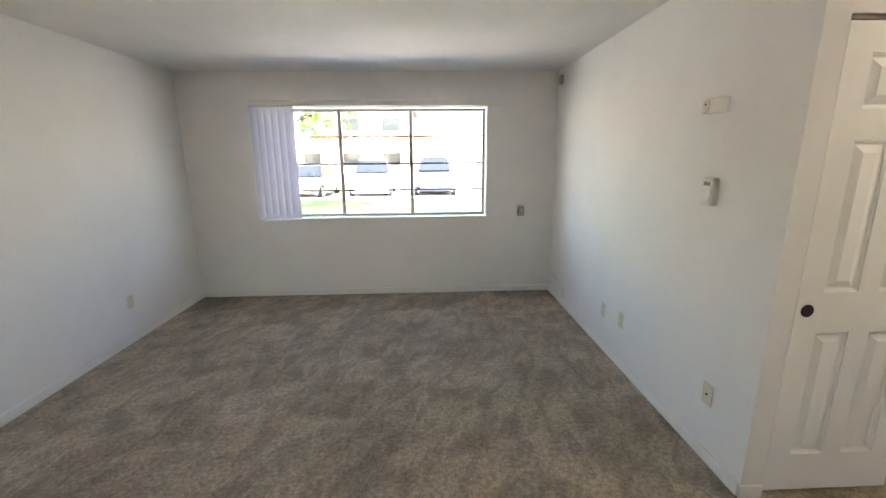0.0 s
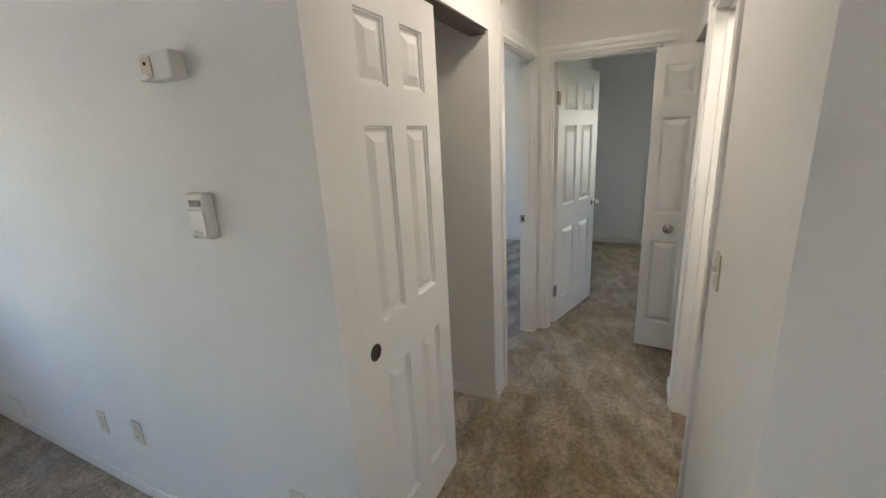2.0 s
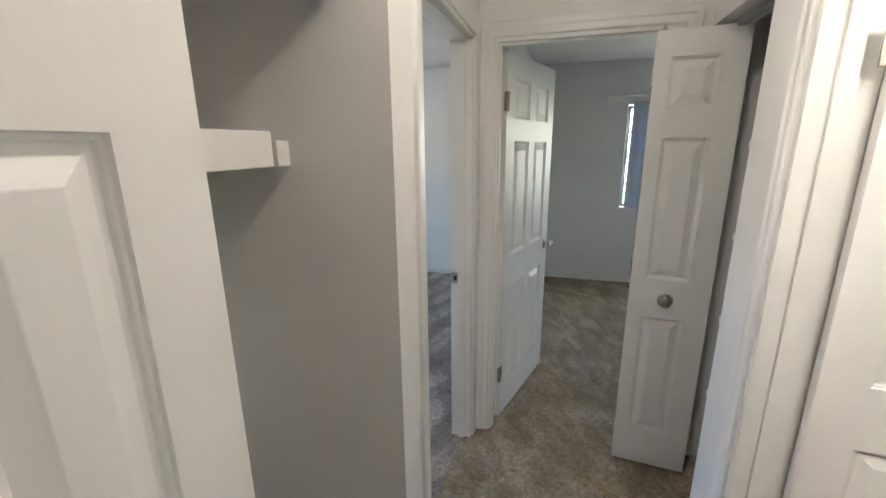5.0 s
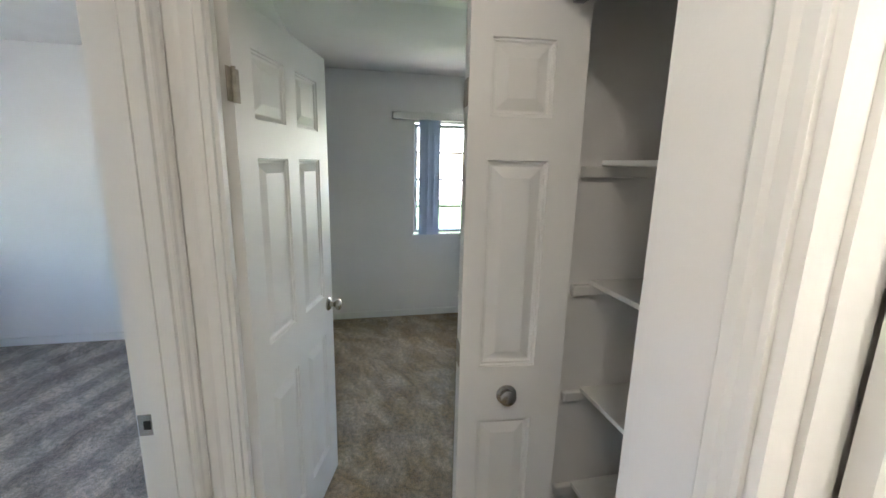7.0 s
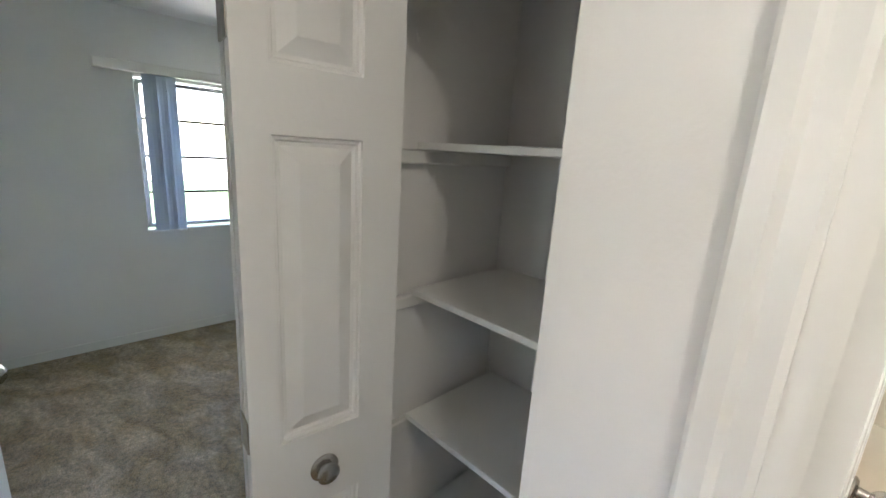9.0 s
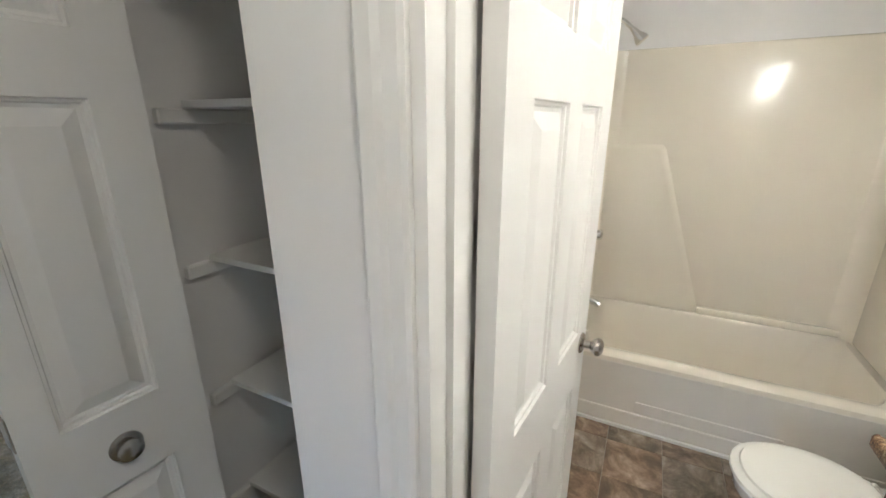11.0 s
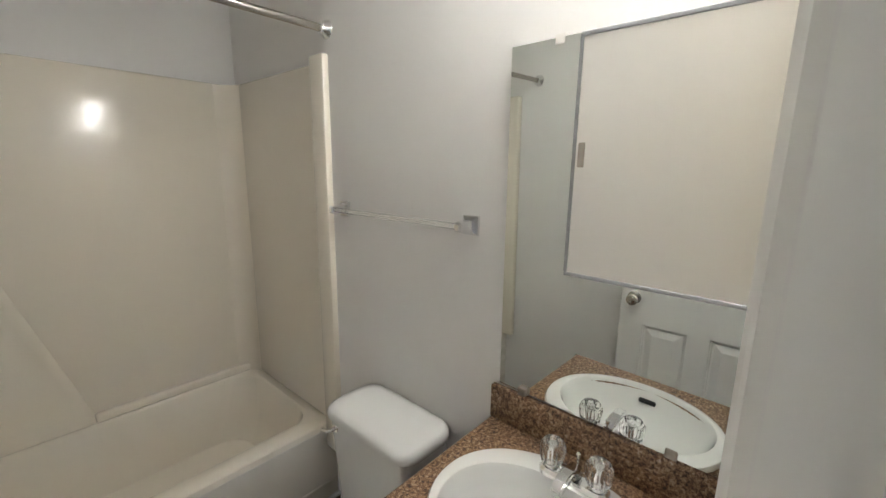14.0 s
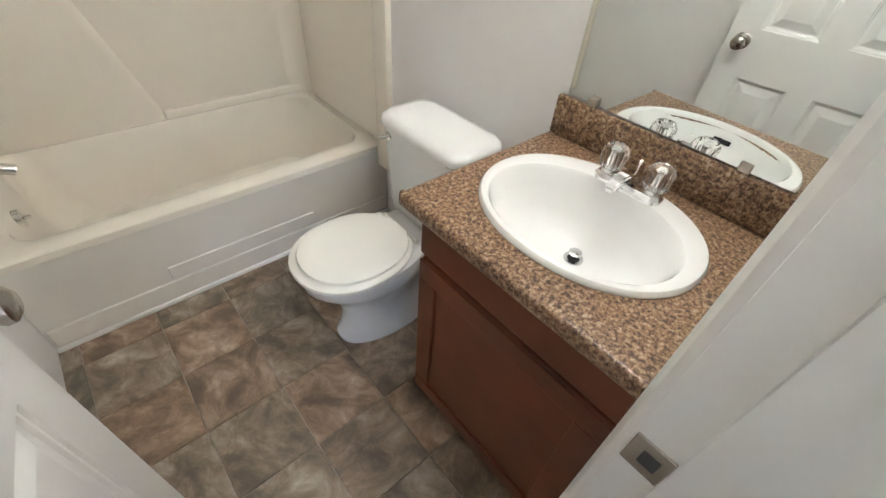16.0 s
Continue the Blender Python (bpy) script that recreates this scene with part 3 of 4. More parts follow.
plate("wall_switch", (1.267, 4.86, 0.94), (0, -1), "tan switch plate beside window", kind="switch", material=M_GREYPLATE)
plate("wall_switch", (2.29, 0.90, 1.105), (0, 1), "ivory toggle light switch plate", kind="switch")
plate("wall_switch", (6.69, 3.22, 0.94), (-1, 0), "tan wall plate in bedroom", kind="switch", material=M_GREYPLATE)

ch = thing("door_chime", "small white door chime box high on wall", "door chime", "", (1.62, 2.325, 1.772))
part("body", rbox(-0.045, 0, -0.075, 0.05, -0.035, 0.035, 0.006), M_WHITEPL, ch)
part("face", rbox(-0.05, -0.043, 0.0, 0.045, -0.028, 0.026, 0.003), M_PLATE, ch, "ivory chime face")
part("front_tab", rbox(-0.06, -0.02, 0.005, 0.045, -0.034, -0.018, 0.004), M_WHITEPL, ch)
part("button", turned('x', (-0.05, 0.022, 0.008), [(0, 0.005), (-0.003, 0.004)], 12), M_DARK, ch)
th_ = thing("thermostat", "white upright thermostat with a small display", "thermostat", "", (1.62, 2.285, 1.365))
part("body", rbox(-0.036, 0, -0.042, 0.042, -0.068, 0.068, 0.009, 3), M_WHITEPL, th_)
part("display", rbox(-0.0385, -0.034, -0.026, 0.022, 0.03, 0.048, 0.001, 1), M_BRONZE, th_, "dark grey display window")
part("cover", rbox(-0.04, -0.034, -0.034, 0.034, -0.06, 0.02, 0.003), M_WHITEPL, th_)
for y in (-0.012, 0.012):
    part("key", turned('x', (-0.0395, y, -0.045), [(0, 0.004), (-0.002, 0.0035)], 10), M_PLATE, th_)
sn = thing("corner_sensor", "small dark sensor near the ceiling corner", "sensor", "", (1.62, 4.71, 2.30))
part("body", rbox(-0.03, 0, -0.03, 0.03, -0.045, 0.045, 0.005), M_GREYPLATE, sn)
hs = thing("sprinkler_head", "small round sensor above bedroom door", "sprinkler", "", (3.09, 1.84, 2.21))
part("escutcheon", turned('y', (0, 0, 0), [(0, 0.03), (-0.008, 0.026), (-0.01, 0.012)], 16), M_WHITEPL, hs, "", True)
part("nozzle", turned('y', (0, -0.009, 0), [(0, 0.01), (-0.02, 0.008), (-0.022, 0.014), (-0.026, 0.014)], 12), M_NICKEL, hs, "small metal nozzle", True)

rg = thing("wall_register", "low white painted floor-level wall register", "vent", "", (1.62, 4.52, 0.135))
part("frame", rbox(-0.014, 0, -0.2, 0.2, -0.06, 0.06, 0.003), M_TRIM, rg)
for i in range(6):
    part("slat", rbox(-0.018, -0.012, -0.18, 0.18, -0.048 + i * 0.017, -0.039 + i * 0.017, 0.002, 1), M_TRIM, rg)

# ---- coat closet shelf ----
cs = thing("closet_shelf", "white painted closet shelf with a deep front edge", "shelf", "", (1.735, 2.45, 1.612))
part("board", rbox(0, 1.09, -0.285, -0.002, -0.02, 0.0, 0.002, 1), M_TRIM, cs)
part("front_edge", rbox(0, 1.09, -0.31, -0.286, -0.085, 0.002, 0.003), M_TRIM, cs)
part("cleat", rbox(1.101, 1.149, -0.315, -0.002, -0.085, -0.02, 0.003), M_TRIM, cs, "white painted support cleat")
part("hanging_rod", turned('x', (0.0, -0.27, -0.06), [(0, 0.016), (1.10, 0.016)], 16), M_TRIM, cs, "white hanging rod", True)

# ---- linen shelves ----
for z in (1.605, 1.208, 0.812, 0.42):
    ls = thing("linen_shelf", "white painted board shelf resting on side cleats", "shelf", "linen closet shelves", (3.36, 0.225, z))
    part("board", rbox(0, 0.615, 0, 0.405, -0.018, 0, 0.002, 1), M_TRIM, ls)
    part("cleat", rbox(0.613, 0.638, 0.0, 0.465, -0.056, -0.019, 0.004, 1), M_TRIM, ls, "white wooden cleat with an angled end")
    part("cleat", rbox(-0.008, 0.016, 0.0, 0.40, -0.056, -0.019, 0.004, 1), M_TRIM, ls)

# ---- bathroom ----
X0, X1, Y0, Y1 = 1.80, 3.25, -1.53, -0.73
tub = thing("bathtub", "cream fibreglass tub with moulded wall surround", "bathtub", "", ((X0 + X1) / 2, (Y0 + Y1) / 2, 0))
cx, cy = 0.0, 0.0
hx, hy = (X1 - X0) / 2, (Y1 - Y0) / 2


def rrect(ax, bx, ay, by, z, r, k=6):
    out = []
    for qx, qy, a0 in ((bx - r, by - r, 0), (ax + r, by - r, 90), (ax + r, ay + r, 180), (bx - r, ay + r, 270)):
        for i in range(k + 1):
            a = radians(a0 + 90 * i / k)
            out.append((qx + r * math.cos(a), qy + r * math.sin(a), z))
    return out


e = 0.0015
rim = 0.408
bm = loft([rrect(-hx + e, hx - e, -hy + e, hy, rim - 0.03, 0.004), rrect(-hx + e, hx - e, -hy + e, hy - 0.004, rim - 0.008, 0.006), rrect(-hx + e, hx - e, -hy + e, hy - 0.014, rim, 0.012),
           rrect(-hx + 0.06, hx - 0.06, -hy + 0.055, hy - 0.085, rim, 0.09), rrect(-hx + 0.072, hx - 0.072, -hy + 0.066, hy - 0.098, rim - 0.012, 0.1),
           rrect(-hx + 0.10, hx - 0.10, -hy + 0.085, hy - 0.12, 0.2, 0.13), rrect(-hx + 0.17, hx - 0.15, -hy + 0.12, hy - 0.15, 0.085, 0.14), rrect(-hx + 0.24, hx - 0.22, -hy + 0.18, hy - 0.21, 0.07, 0.12)], "end")
part("basin", bm, M_TUB, tub, "glossy cream tub basin and rim", True)
part("apron", rbox(-hx + e, hx - e, hy - 0.055, hy - 0.004, 0.0, rim - 0.031, 0.004), M_TUBW, tub, "pale tub apron with pressed lines")
part("apron_ridge", rbox(-hx + 0.01, hx - 0.01, hy - 0.006, hy + 0.003, 0.02, 0.105, 0.006), M_TUBW, tub)
part("apron_ridge", rbox(-hx + 0.42, hx - 0.42, hy - 0.006, hy + 0.002, 0.118, 0.175, 0.003), M_TUBW, tub)
part("caulk_strip", rbox(-hx + e, hx - e, hy - 0.004, hy + 0.012, 0.0, 0.018, 0.004), M_TRIM, tub, "white caulked base strip")
top = 1.945
part("surround_back", rbox(-hx + 0.03, hx - 0.03, -hy + e, -hy + 0.03, rim, top, 0.012, 3), M_TUB, tub, "cream moulded back wall panel", True)
part("surround_side", rbox(-hx + e, -hx + 0.032, -hy + 0.02, hy + 0.11, rim, top, 0.012, 3), M_TUB, tub, "cream moulded side wall panel", True)
part("surround_side", rbox(hx - 0.045, hx - e, -hy + 0.02, hy + 0.06, rim, top, 0.012, 3), M_TUB, tub, "cream moulded side wall panel", True)
part("surround_flange", rbox(-hx + 0.033, -hx + 0.105, hy + 0.075, hy + 0.165, 0.36, top, 0.01, 2), M_TUB, tub, "pale upright flange strip of surround", True)
# cove between back and side panels
for sx in (-1, 1):
    bm = bmesh.new()
    r_, n_ = 0.11, 8
    bx_, by_ = sx * (hx - (0.03 if sx < 0 else 0.043)), -hy + 0.028
    pts = [(bx_, by_)] + [(bx_ - sx * (r_ - r_ * math.sin(math.pi / 2 * i / n_)), by_ + (r_ - r_ * math.cos(math.pi / 2 * i / n_))) for i in range(n_ + 1)]
    loft([[(x, y, rim + 0.002) for x, y in pts], [(x, y, top - 0.004) for x, y in pts]], True, bm)
    part("corner_cove", bm, M_TUB, tub, "", True)
# raised moulded panel with a slanting edge and a soap ledge at its head
bm = bmesh.new()
px = [(hx - 0.045, 1.42), (hx - 0.38, 1.42), (hx - 0.40, 1.40), (hx - 0.70, 0.45), (hx - 0.71, rim + 0.002), (hx - 0.045, rim + 0.002)]
loft([[(x, -hy + 0.02, z) for x, z in px], [(x, -hy + 0.033, z) for x, z in px], [(x + 0.012 if x < hx - 0.1 else x, -hy + 0.041, z - 0.012 if z > 1 else z) for x, z in px], [(x + 0.032 if x < hx - 0.1 else x, -hy + 0.05, z - 0.032 if z > 1 else z) for x, z in px]], True, bm)
part("moulded_panel", bm, M_TUB, tub, "raised cream panel with soap ledge", True)
part("back_ledge", rbox(-hx + 0.03, hx - 0.7, -hy + 0.02, -hy + 0.058, rim, 0.45, 0.01, 3), M_TUB, tub, "", True)
fy = -1.10 - (Y0 + Y1) / 2
fx = hx - 0.045
part("spout", tube([(fx, fy, 0.53), (fx - 0.05, fy, 0.535), (fx - 0.09, fy, 0.53), (fx - 0.12, fy, 0.515)], 0.02), M_CHROME, tub, "chrome tub spout", True)
v_ = part("valve_plate", turned('x', (fx, fy, 0.94), [(0, 0.075), (-0.006, 0.072), (-0.01, 0.03), (-0.03, 0.027), (-0.05, 0.024)]), M_CHROME, tub, "round chrome valve plate", True)
part("valve_handle", turned('x', (fx - 0.05, fy, 0.94), [(0, 0.02), (-0.012, 0.03), (-0.035, 0.03), (-0.045, 0.018)], 10), M_CHROME, tub, "chrome shower valve handle", True)
part("overflow_plate", turned('x', (fx - 0.045, fy, 0.335), [(0.03, 0.036), (-0.005, 0.036), (-0.01, 0.02), (-0.012, 0.008), (-0.03, 0.006)]), M_CHROME, tub, "chrome overflow plate", True)
sh = thing("wall_shower", "chrome shower head on a bent arm", "shower", "", (3.25, -1.12, 2.03))
part("arm", tube([(0, 0, 0), (-0.06, 0, 0.012), (-0.12, 0, -0.005), (-0.17, 0, -0.05)], 0.011), M_CHROME, sh, "", True)
part("flange", turned('x', (0, 0, 0), [(0, 0.03), (-0.008, 0.028), (-0.012, 0.012)]), M_CHROME, sh, "", True)
bm = loft([ring(0, 0, 0, 0.014, 0.014, 20), ring(0, 0, 0.03, 0.018, 0.018, 20), ring(0, 0, 0.06, 0.032, 0.032, 20), ring(0, 0, 0.075, 0.033, 0.033, 20)])
hd = part("head", bm, M_CHROME, sh, "", True)
hd.matrix_basis = pose(-0.165, 0, -0.045, 0, 222, 0)
rod = thing("shower_rod", "satin metal shower curtain rod", "curtain rod", "", (2.56, -0.565, 2.02))
part("rod", turned('x', (0, 0, 0), [(-0.675, 0.0125), (0.685, 0.0125)], 18), M_NICKEL, rod, "", True)
for d in (-0.68, 0.69):
    s_ = 1 if d < 0 else -1
    part("end_flange", turned('x', (d, 0, 0), [(0, 0.032), (s_ * 0.006, 0.03), (s_ * 0.018, 0.018), (s_ * 0.03, 0.016)]), M_CHROME, rod, "chrome end flange", True)

# towel bar
tb = thing("towel_bar", "clear acrylic towel bar on chrome posts", "towel bar", "", (1.88, -0.20, 1.406))
for y in (-0.288, 0.288):
    bm = loft([[(0, y + a * 0.027, b * 0.027) for a, b in ((-1, -1), (1, -1), (1, 1), (-1, 1))], [(0.006, y + a * 0.026, b * 0.026) for a, b in ((-1, -1), (1, -1), (1, 1), (-1, 1))],
               [(0.016, y + a * 0.013, b * 0.015) for a, b in ((-1, -1), (1, -1), (1, 1), (-1, 1))], [(0.06, y + a * 0.011, b * 0.013) for a, b in ((-1, -1), (1, -1), (1, 1), (-1, 1))], [(0.066, y + a * 0.007, b * 0.008) for a, b in ((-1, -1), (1, -1), (1, 1), (-1, 1))]])
    part("post", bm, M_CHROME, tb, "chrome square post")
part("bar", rbox(0.044, 0.059, -0.28, 0.28, -0.0075, 0.0075, 0.001, 1), M_ACRYLIC, tb, "clear acrylic bar")

# toilet
TY = -0.17
toilet = thing("toilet", "white porcelain toilet with closed lid", "toilet", "", (1.888, TY, 0))


def oval(x0, x1, w, z, k=36, p=2.15):
    return ring((x0 + x1) / 2, 0, z, (x1 - x0) / 2, w / 2, k, p)


part("bowl", loft([oval(0.08, 0.535, 0.225, 0.0), oval(0.08, 0.538, 0.225, 0.018), oval(0.09, 0.512, 0.20, 0.06), oval(0.10, 0.505, 0.195, 0.16), oval(0.14, 0.55, 0.245, 0.245), oval(0.15, 0.60, 0.315, 0.31), oval(0.16, 0.632, 0.345, 0.35), oval(0.16, 0.64, 0.352, 0.388), oval(0.165, 0.632, 0.345, 0.40)]), M_PORC, toilet, "white porcelain bowl and foot", True)
part("seat_deck", rbox(0.06, 0.33, -0.125, 0.125, 0.29, 0.4045, 0.02, 3), M_PORC, toilet, "", True)
part("seat", loft([oval(0.24, 0.642, 0.352, 0.401), oval(0.234, 0.65, 0.365, 0.409), oval(0.236, 0.648, 0.361, 0.417), oval(0.244, 0.638, 0.348, 0.4215)]), M_SEAT, toilet, "white plastic seat", True)
part("lid", loft([oval(0.252, 0.618, 0.315, 0.4225), oval(0.246, 0.624, 0.327, 0.428), oval(0.249, 0.62, 0.322, 0.435), oval(0.262, 0.605, 0.30, 0.4395), oval(0.30, 0.565, 0.24, 0.441)]), M_SEAT, toilet, "closed ivory-white lid", True)
for y in (-0.07, 0.07):
    part("lid_hinge", turned('y', (0.243, y, 0.418), [(-0.028, 0.006), (-0.026, 0.009), (-0.01, 0.009), (-0.009, 0.007), (0.009, 0.007), (0.01, 0.009), (0.026, 0.009), (0.028, 0.006)], 14), M_SEAT, toilet, "white plastic lid hinge", True)
    part("hinge_post", rbox(0.229, 0.257, y - 0.013, y + 0.013, 0.399, 0.417, 0.004, 2), M_SEAT, toilet)
bm = loft([rrect(0.02, 0.18, -0.135, 0.185, 0.405, 0.03), rrect(0.012, 0.19, -0.142, 0.20, 0.44, 0.03), rrect(0.008, 0.205, -0.16, 0.215, 0.745, 0.03)])
part("tank", bm, M_PORC, toilet, "white porcelain tank", True)
bm = loft([rrect(0.002, 0.212, -0.166, 0.225, 0.746, 0.05), rrect(0.002, 0.221, -0.173, 0.23, 0.754, 0.055), rrect(0.002, 0.222, -0.174, 0.23, 0.768, 0.055), rrect(0.004, 0.216, -0.169, 0.226, 0.781, 0.055), rrect(0.012, 0.20, -0.156, 0.214, 0.791, 0.055), rrect(0.04, 0.17, -0.125, 0.18, 0.797, 0.05)])
part("tank_lid", bm, M_PORC, toilet, "rounded porcelain tank lid", True)
fl = part("flush_lever", tube([(0.20, -0.118, 0.715), (0.222, -0.118, 0.715), (0.230, -0.125, 0.712), (0.231, -0.155, 0.706)], 0.0065), M_CHROME, toilet, "chrome flush lever", True)
part("lever_escutcheon", turned('x', (0.198, -0.118, 0.715), [(0, 0.016), (0.008, 0.014)], 14), M_CHROME, toilet, "", True)
for y in (-0.1, 0.1):
    part("bolt_cap", turned('z', (0.24, y * 0.95, 0.012), [(0, 0.014), (0.012, 0.012), (0.018, 0.004)], 12), M_PORC, toilet, "", True)

# vanity cabinet, counter, sink, faucet
VX0, VX1, VY0, VY1 = 1.885, 2.355, 0.205, 0.755
van = thing("vanity_cabinet", "dark cherry wood vanity cabinet with one door", "vanity", "", (VX0, VY0, 0))
D, W = VX1 - VX0, VY1 - VY0
part("body", rbox(0, D - 0.02, 0, W, 0.11, 0.72, 0.002, 1), M_CHERRY, van)
part("side_panel", rbox(0, D - 0.02, 0, 0.016, 0.7205, 0.842, 0.001, 1), M_CHERRY, van)
part("front_rail", rbox(D - 0.04, D - 0.0195, 0.0165, W, 0.7205, 0.842, 0.001, 1), M_CHERRY, van)
part("toe_kick", rbox(0, D - 0.08, 0.01, W - 0.002, 0.0, 0.11, 0.002, 1), M_CHERRY, van, "recessed toe board")
part("drawer_front", rbox(D - 0.019, D + 0.001, 0.012, W - 0.012, 0.715, 0.832, 0.004, 2), M_CHERRY, van, "plain false drawer front")
dr = part("door", rbox(D - 0.019, D - 0.005, 0.012, W - 0.012, 0.125, 0.695, 0.002, 1), M_CHERRY, van, "cherry shaker cabinet door")
for a, b, c, d in ((0.012, W - 0.012, 0.125, 0.185), (0.012, W - 0.012, 0.635, 0.695), (0.012, 0.072, 0.186, 0.634), (W - 0.072, W - 0.012, 0.186, 0.634)):
    part("door_rail", rbox(D - 0.0045, D + 0.003, a, b, c, d, 0.003, 2), M_CHERRY, dr)

SC = (2.135, 0.465)
SRX, SRY = 0.19, 0.235
CX0, CX1, CY0, CY1 = 1.882, 2.392, 0.183, 0.758
ZC = 0.88
ctr = thing("countertop", "brown speckled granite-look laminate vanity top", "countertop", "", (CX0, CY0, ZC))
# top with an oval hole for the bowl
bm = bmesh.new()
K = 48
hole = [(SC[0] + (SRX - 0.02) * math.cos(2 * math.pi * i / K), SC[1] + (SRY - 0.02) * math.sin(2 * math.pi * i / K)) for i in range(K)]


def to_rect(x, y):
    dx, dy = x - SC[0], y - SC[1]
    t = min(((CX1 - 0.012 - SC[0]) / dx) if dx > 1e-9 else ((CX0 - SC[0]) / dx if dx < -1e-9 else 9e9), ((CY1 - SC[1]) / dy) if dy > 1e-9 else ((CY0 + 0.012 - SC[1]) / dy if dy < -1e-9 else 9e9))
    return SC[0] + dx * t, SC[1] + dy * t


outer = [to_rect(*p) for p in hole]
for corner in ((CX1 - 0.012, CY0 + 0.012), (CX1 - 0.012, CY1), (CX0, CY0 + 0.012), (CX0, CY1)):
    i = min(range(K), key=lambda j: (outer[j][0] - corner[0]) ** 2 + (outer[j][1] - corner[1]) ** 2)
    outer[i] = corner
rel = lambda ps, z: [(x - CX0, y - CY0, z) for x, y in ps]
loft([rel(hole, -0.036), rel(hole, 0.0), rel(outer, 0.0), rel(outer, -0.036), rel(hole, -0.036)], False, bm)
part("top", bm, M_GRAN, ctr)


def nose(p, q, out):
    prof = [(0, 0), (0.005, 0), (0.0095, -0.0025), (0.012, -0.008), (0.012, -0.03), (0.009, -0.036), (0, -0.036)]
    return loft([[(e_[0] + out[0] * u, e_[1] + out[1] * u, z) for u, z in prof] for e_ in (p, q)])


part("front_nosing", nose((CX1 - 0.012 - CX0, 0.0), (CX1 - 0.012 - CX0, CY1 - CY0), (1, 0)), M_GRAN, ctr, "", True)
part("side_nosing", nose((0, 0.012), (CX1 - 0.012 - CX0, 0.012), (0, -1)), M_GRAN, ctr, "", True)
part("backsplash", rbox(0.0, 0.02, 0.002, CY1 - CY0, 0.0005, 0.1, 0.006, 3), M_GRAN, ctr, "granite-look backsplash", True)
part("side_splash", rbox(0.021, 0.30, CY1 - CY0 - 0.017, CY1 - CY0, 0.0005, 0.1, 0.005, 2), M_GRAN, ctr, "", True)

sink = thing("sink", "white oval porcelain drop-in basin", "sink", "", (SC[0], SC[1], ZC))
rr = lambda k_, z, dx=0.0: ring(dx, 0, z, SRX * k_[0], SRY * k_[1], 48, 2.1)
bm = loft([rr((1, 1), 0.001), rr((1.0, 1.0), 0.006), rr((0.975, 0.98), 0.013), rr((0.93, 0.94), 0.015), rr((0.80, 0.865), 0.012, 0.022), rr((0.775, 0.845), 0.004, 0.024), rr((0.73, 0.80), -0.03, 0.022),
           rr((0.63, 0.70), -0.08, 0.018), rr((0.45, 0.50), -0.118, 0.0), rr((0.22, 0.22), -0.135, -0.018), rr((0.12, 0.10), -0.138, -0.025)], "end")
part("basin", bm, M_PORC, sink, "", True)
part("drain_ring", turned('z', (-0.025, 0, -0.1375), [(0, 0.023), (0.003, 0.022), (0.0035, 0.016), (0.001, 0.013)], 20), M_CHROME, sink, "chrome drain ring", True)
part("drain_well", turned('z', (-0.025, 0, -0.1368), [(0, 0.017), (0.0012, 0.017)], 20), M_DARK, sink, "dark drain opening")
part("stopper", turned('z', (-0.025, 0, -0.136), [(0, 0.006), (0.014, 0.006), (0.015, 0.0145), (0.019, 0.015), (0.0215, 0.01)], 18), M_CHROME, sink, "chrome pop-up stopper", True)
part("overflow_slot", rbox(0.153, 0.170, -0.024, 0.024, -0.034, -0.022, 0.003, 2), M_DARK, sink, "dark overflow slot")

fa = thing("faucet", "chrome two-handle faucet with clear acrylic knobs", "faucet", "", (1.992, 0.47, ZC + 0.0135))
part("base", loft([rrect(-0.026, 0.026, -0.078, 0.078, 0, 0.024), rrect(-0.026, 0.026, -0.078, 0.078, 0.008, 0.024), rrect(-0.02, 0.02, -0.072, 0.072, 0.016, 0.019)]), M_CHROME, fa, "chrome base plate", True)
bm = loft([[(x, y * w_, z) for y, z in ((-1, z0_), (1, z0_), (1, z1_), (-1, z1_))] for x, w_, z0_, z1_ in ((-0.018, 0.014, 0.012, 0.036), (0.01, 0.015, 0.014, 0.042), (0.035, 0.014, 0.028, 0.05), (0.06, 0.0135, 0.032, 0.05), (0.08, 0.013, 0.026, 0.043), (0.09, 0.011, 0.02, 0.034))])
bmesh.ops.bevel(bm, geom=bm.edges[:], offset=0.004, segments=2, affect='EDGES')
part("spout", bm, M_CHROME, fa, "flat arched chrome spout", True)
part("lift_rod", turned('z', (-0.018, 0, 0.03), [(0, 0.0025), (0.02, 0.0025), (0.021, 0.005), (0.029, 0.0055), (0.031, 0.003)], 10), M_CHROME, fa, "chrome lift rod", True)
for y in (-0.052, 0.052):
    kb = part("collar", turned('z', (0, y, 0.014), [(0, 0.016), (0.008, 0.015), (0.016, 0.011), (0.02, 0.009)], 18), M_CHROME, fa, "", True)
    rings = []
    for z, r, fl_ in ((0.026, 0.02, 0), (0.03, 0.0245, 0.05), (0.055, 0.028, 0.05), (0.066, 0.0275, 0.04), (0.076, 0.022, 0), (0.079, 0.013, 0)):
        rings.append([(r * (1 + fl_ * (1 if i % 2 else -1)) * math.cos(2 * math.pi * i / 28), y + r * (1 + fl_ * (1 if i % 2 else -1)) * math.sin(2 * math.pi * i / 28), z) for i in range(28)])
    part("knob", loft(rings), M_ACRYLIC, fa, "clear fluted acrylic knob", False)
    part("knob_core", turned('z', (0, y, 0.0275), [(0, 0.006), (0.03, 0.005), (0.036, 0.009), (0.037, 0.009)], 14), M_CHROME, fa, "", True)

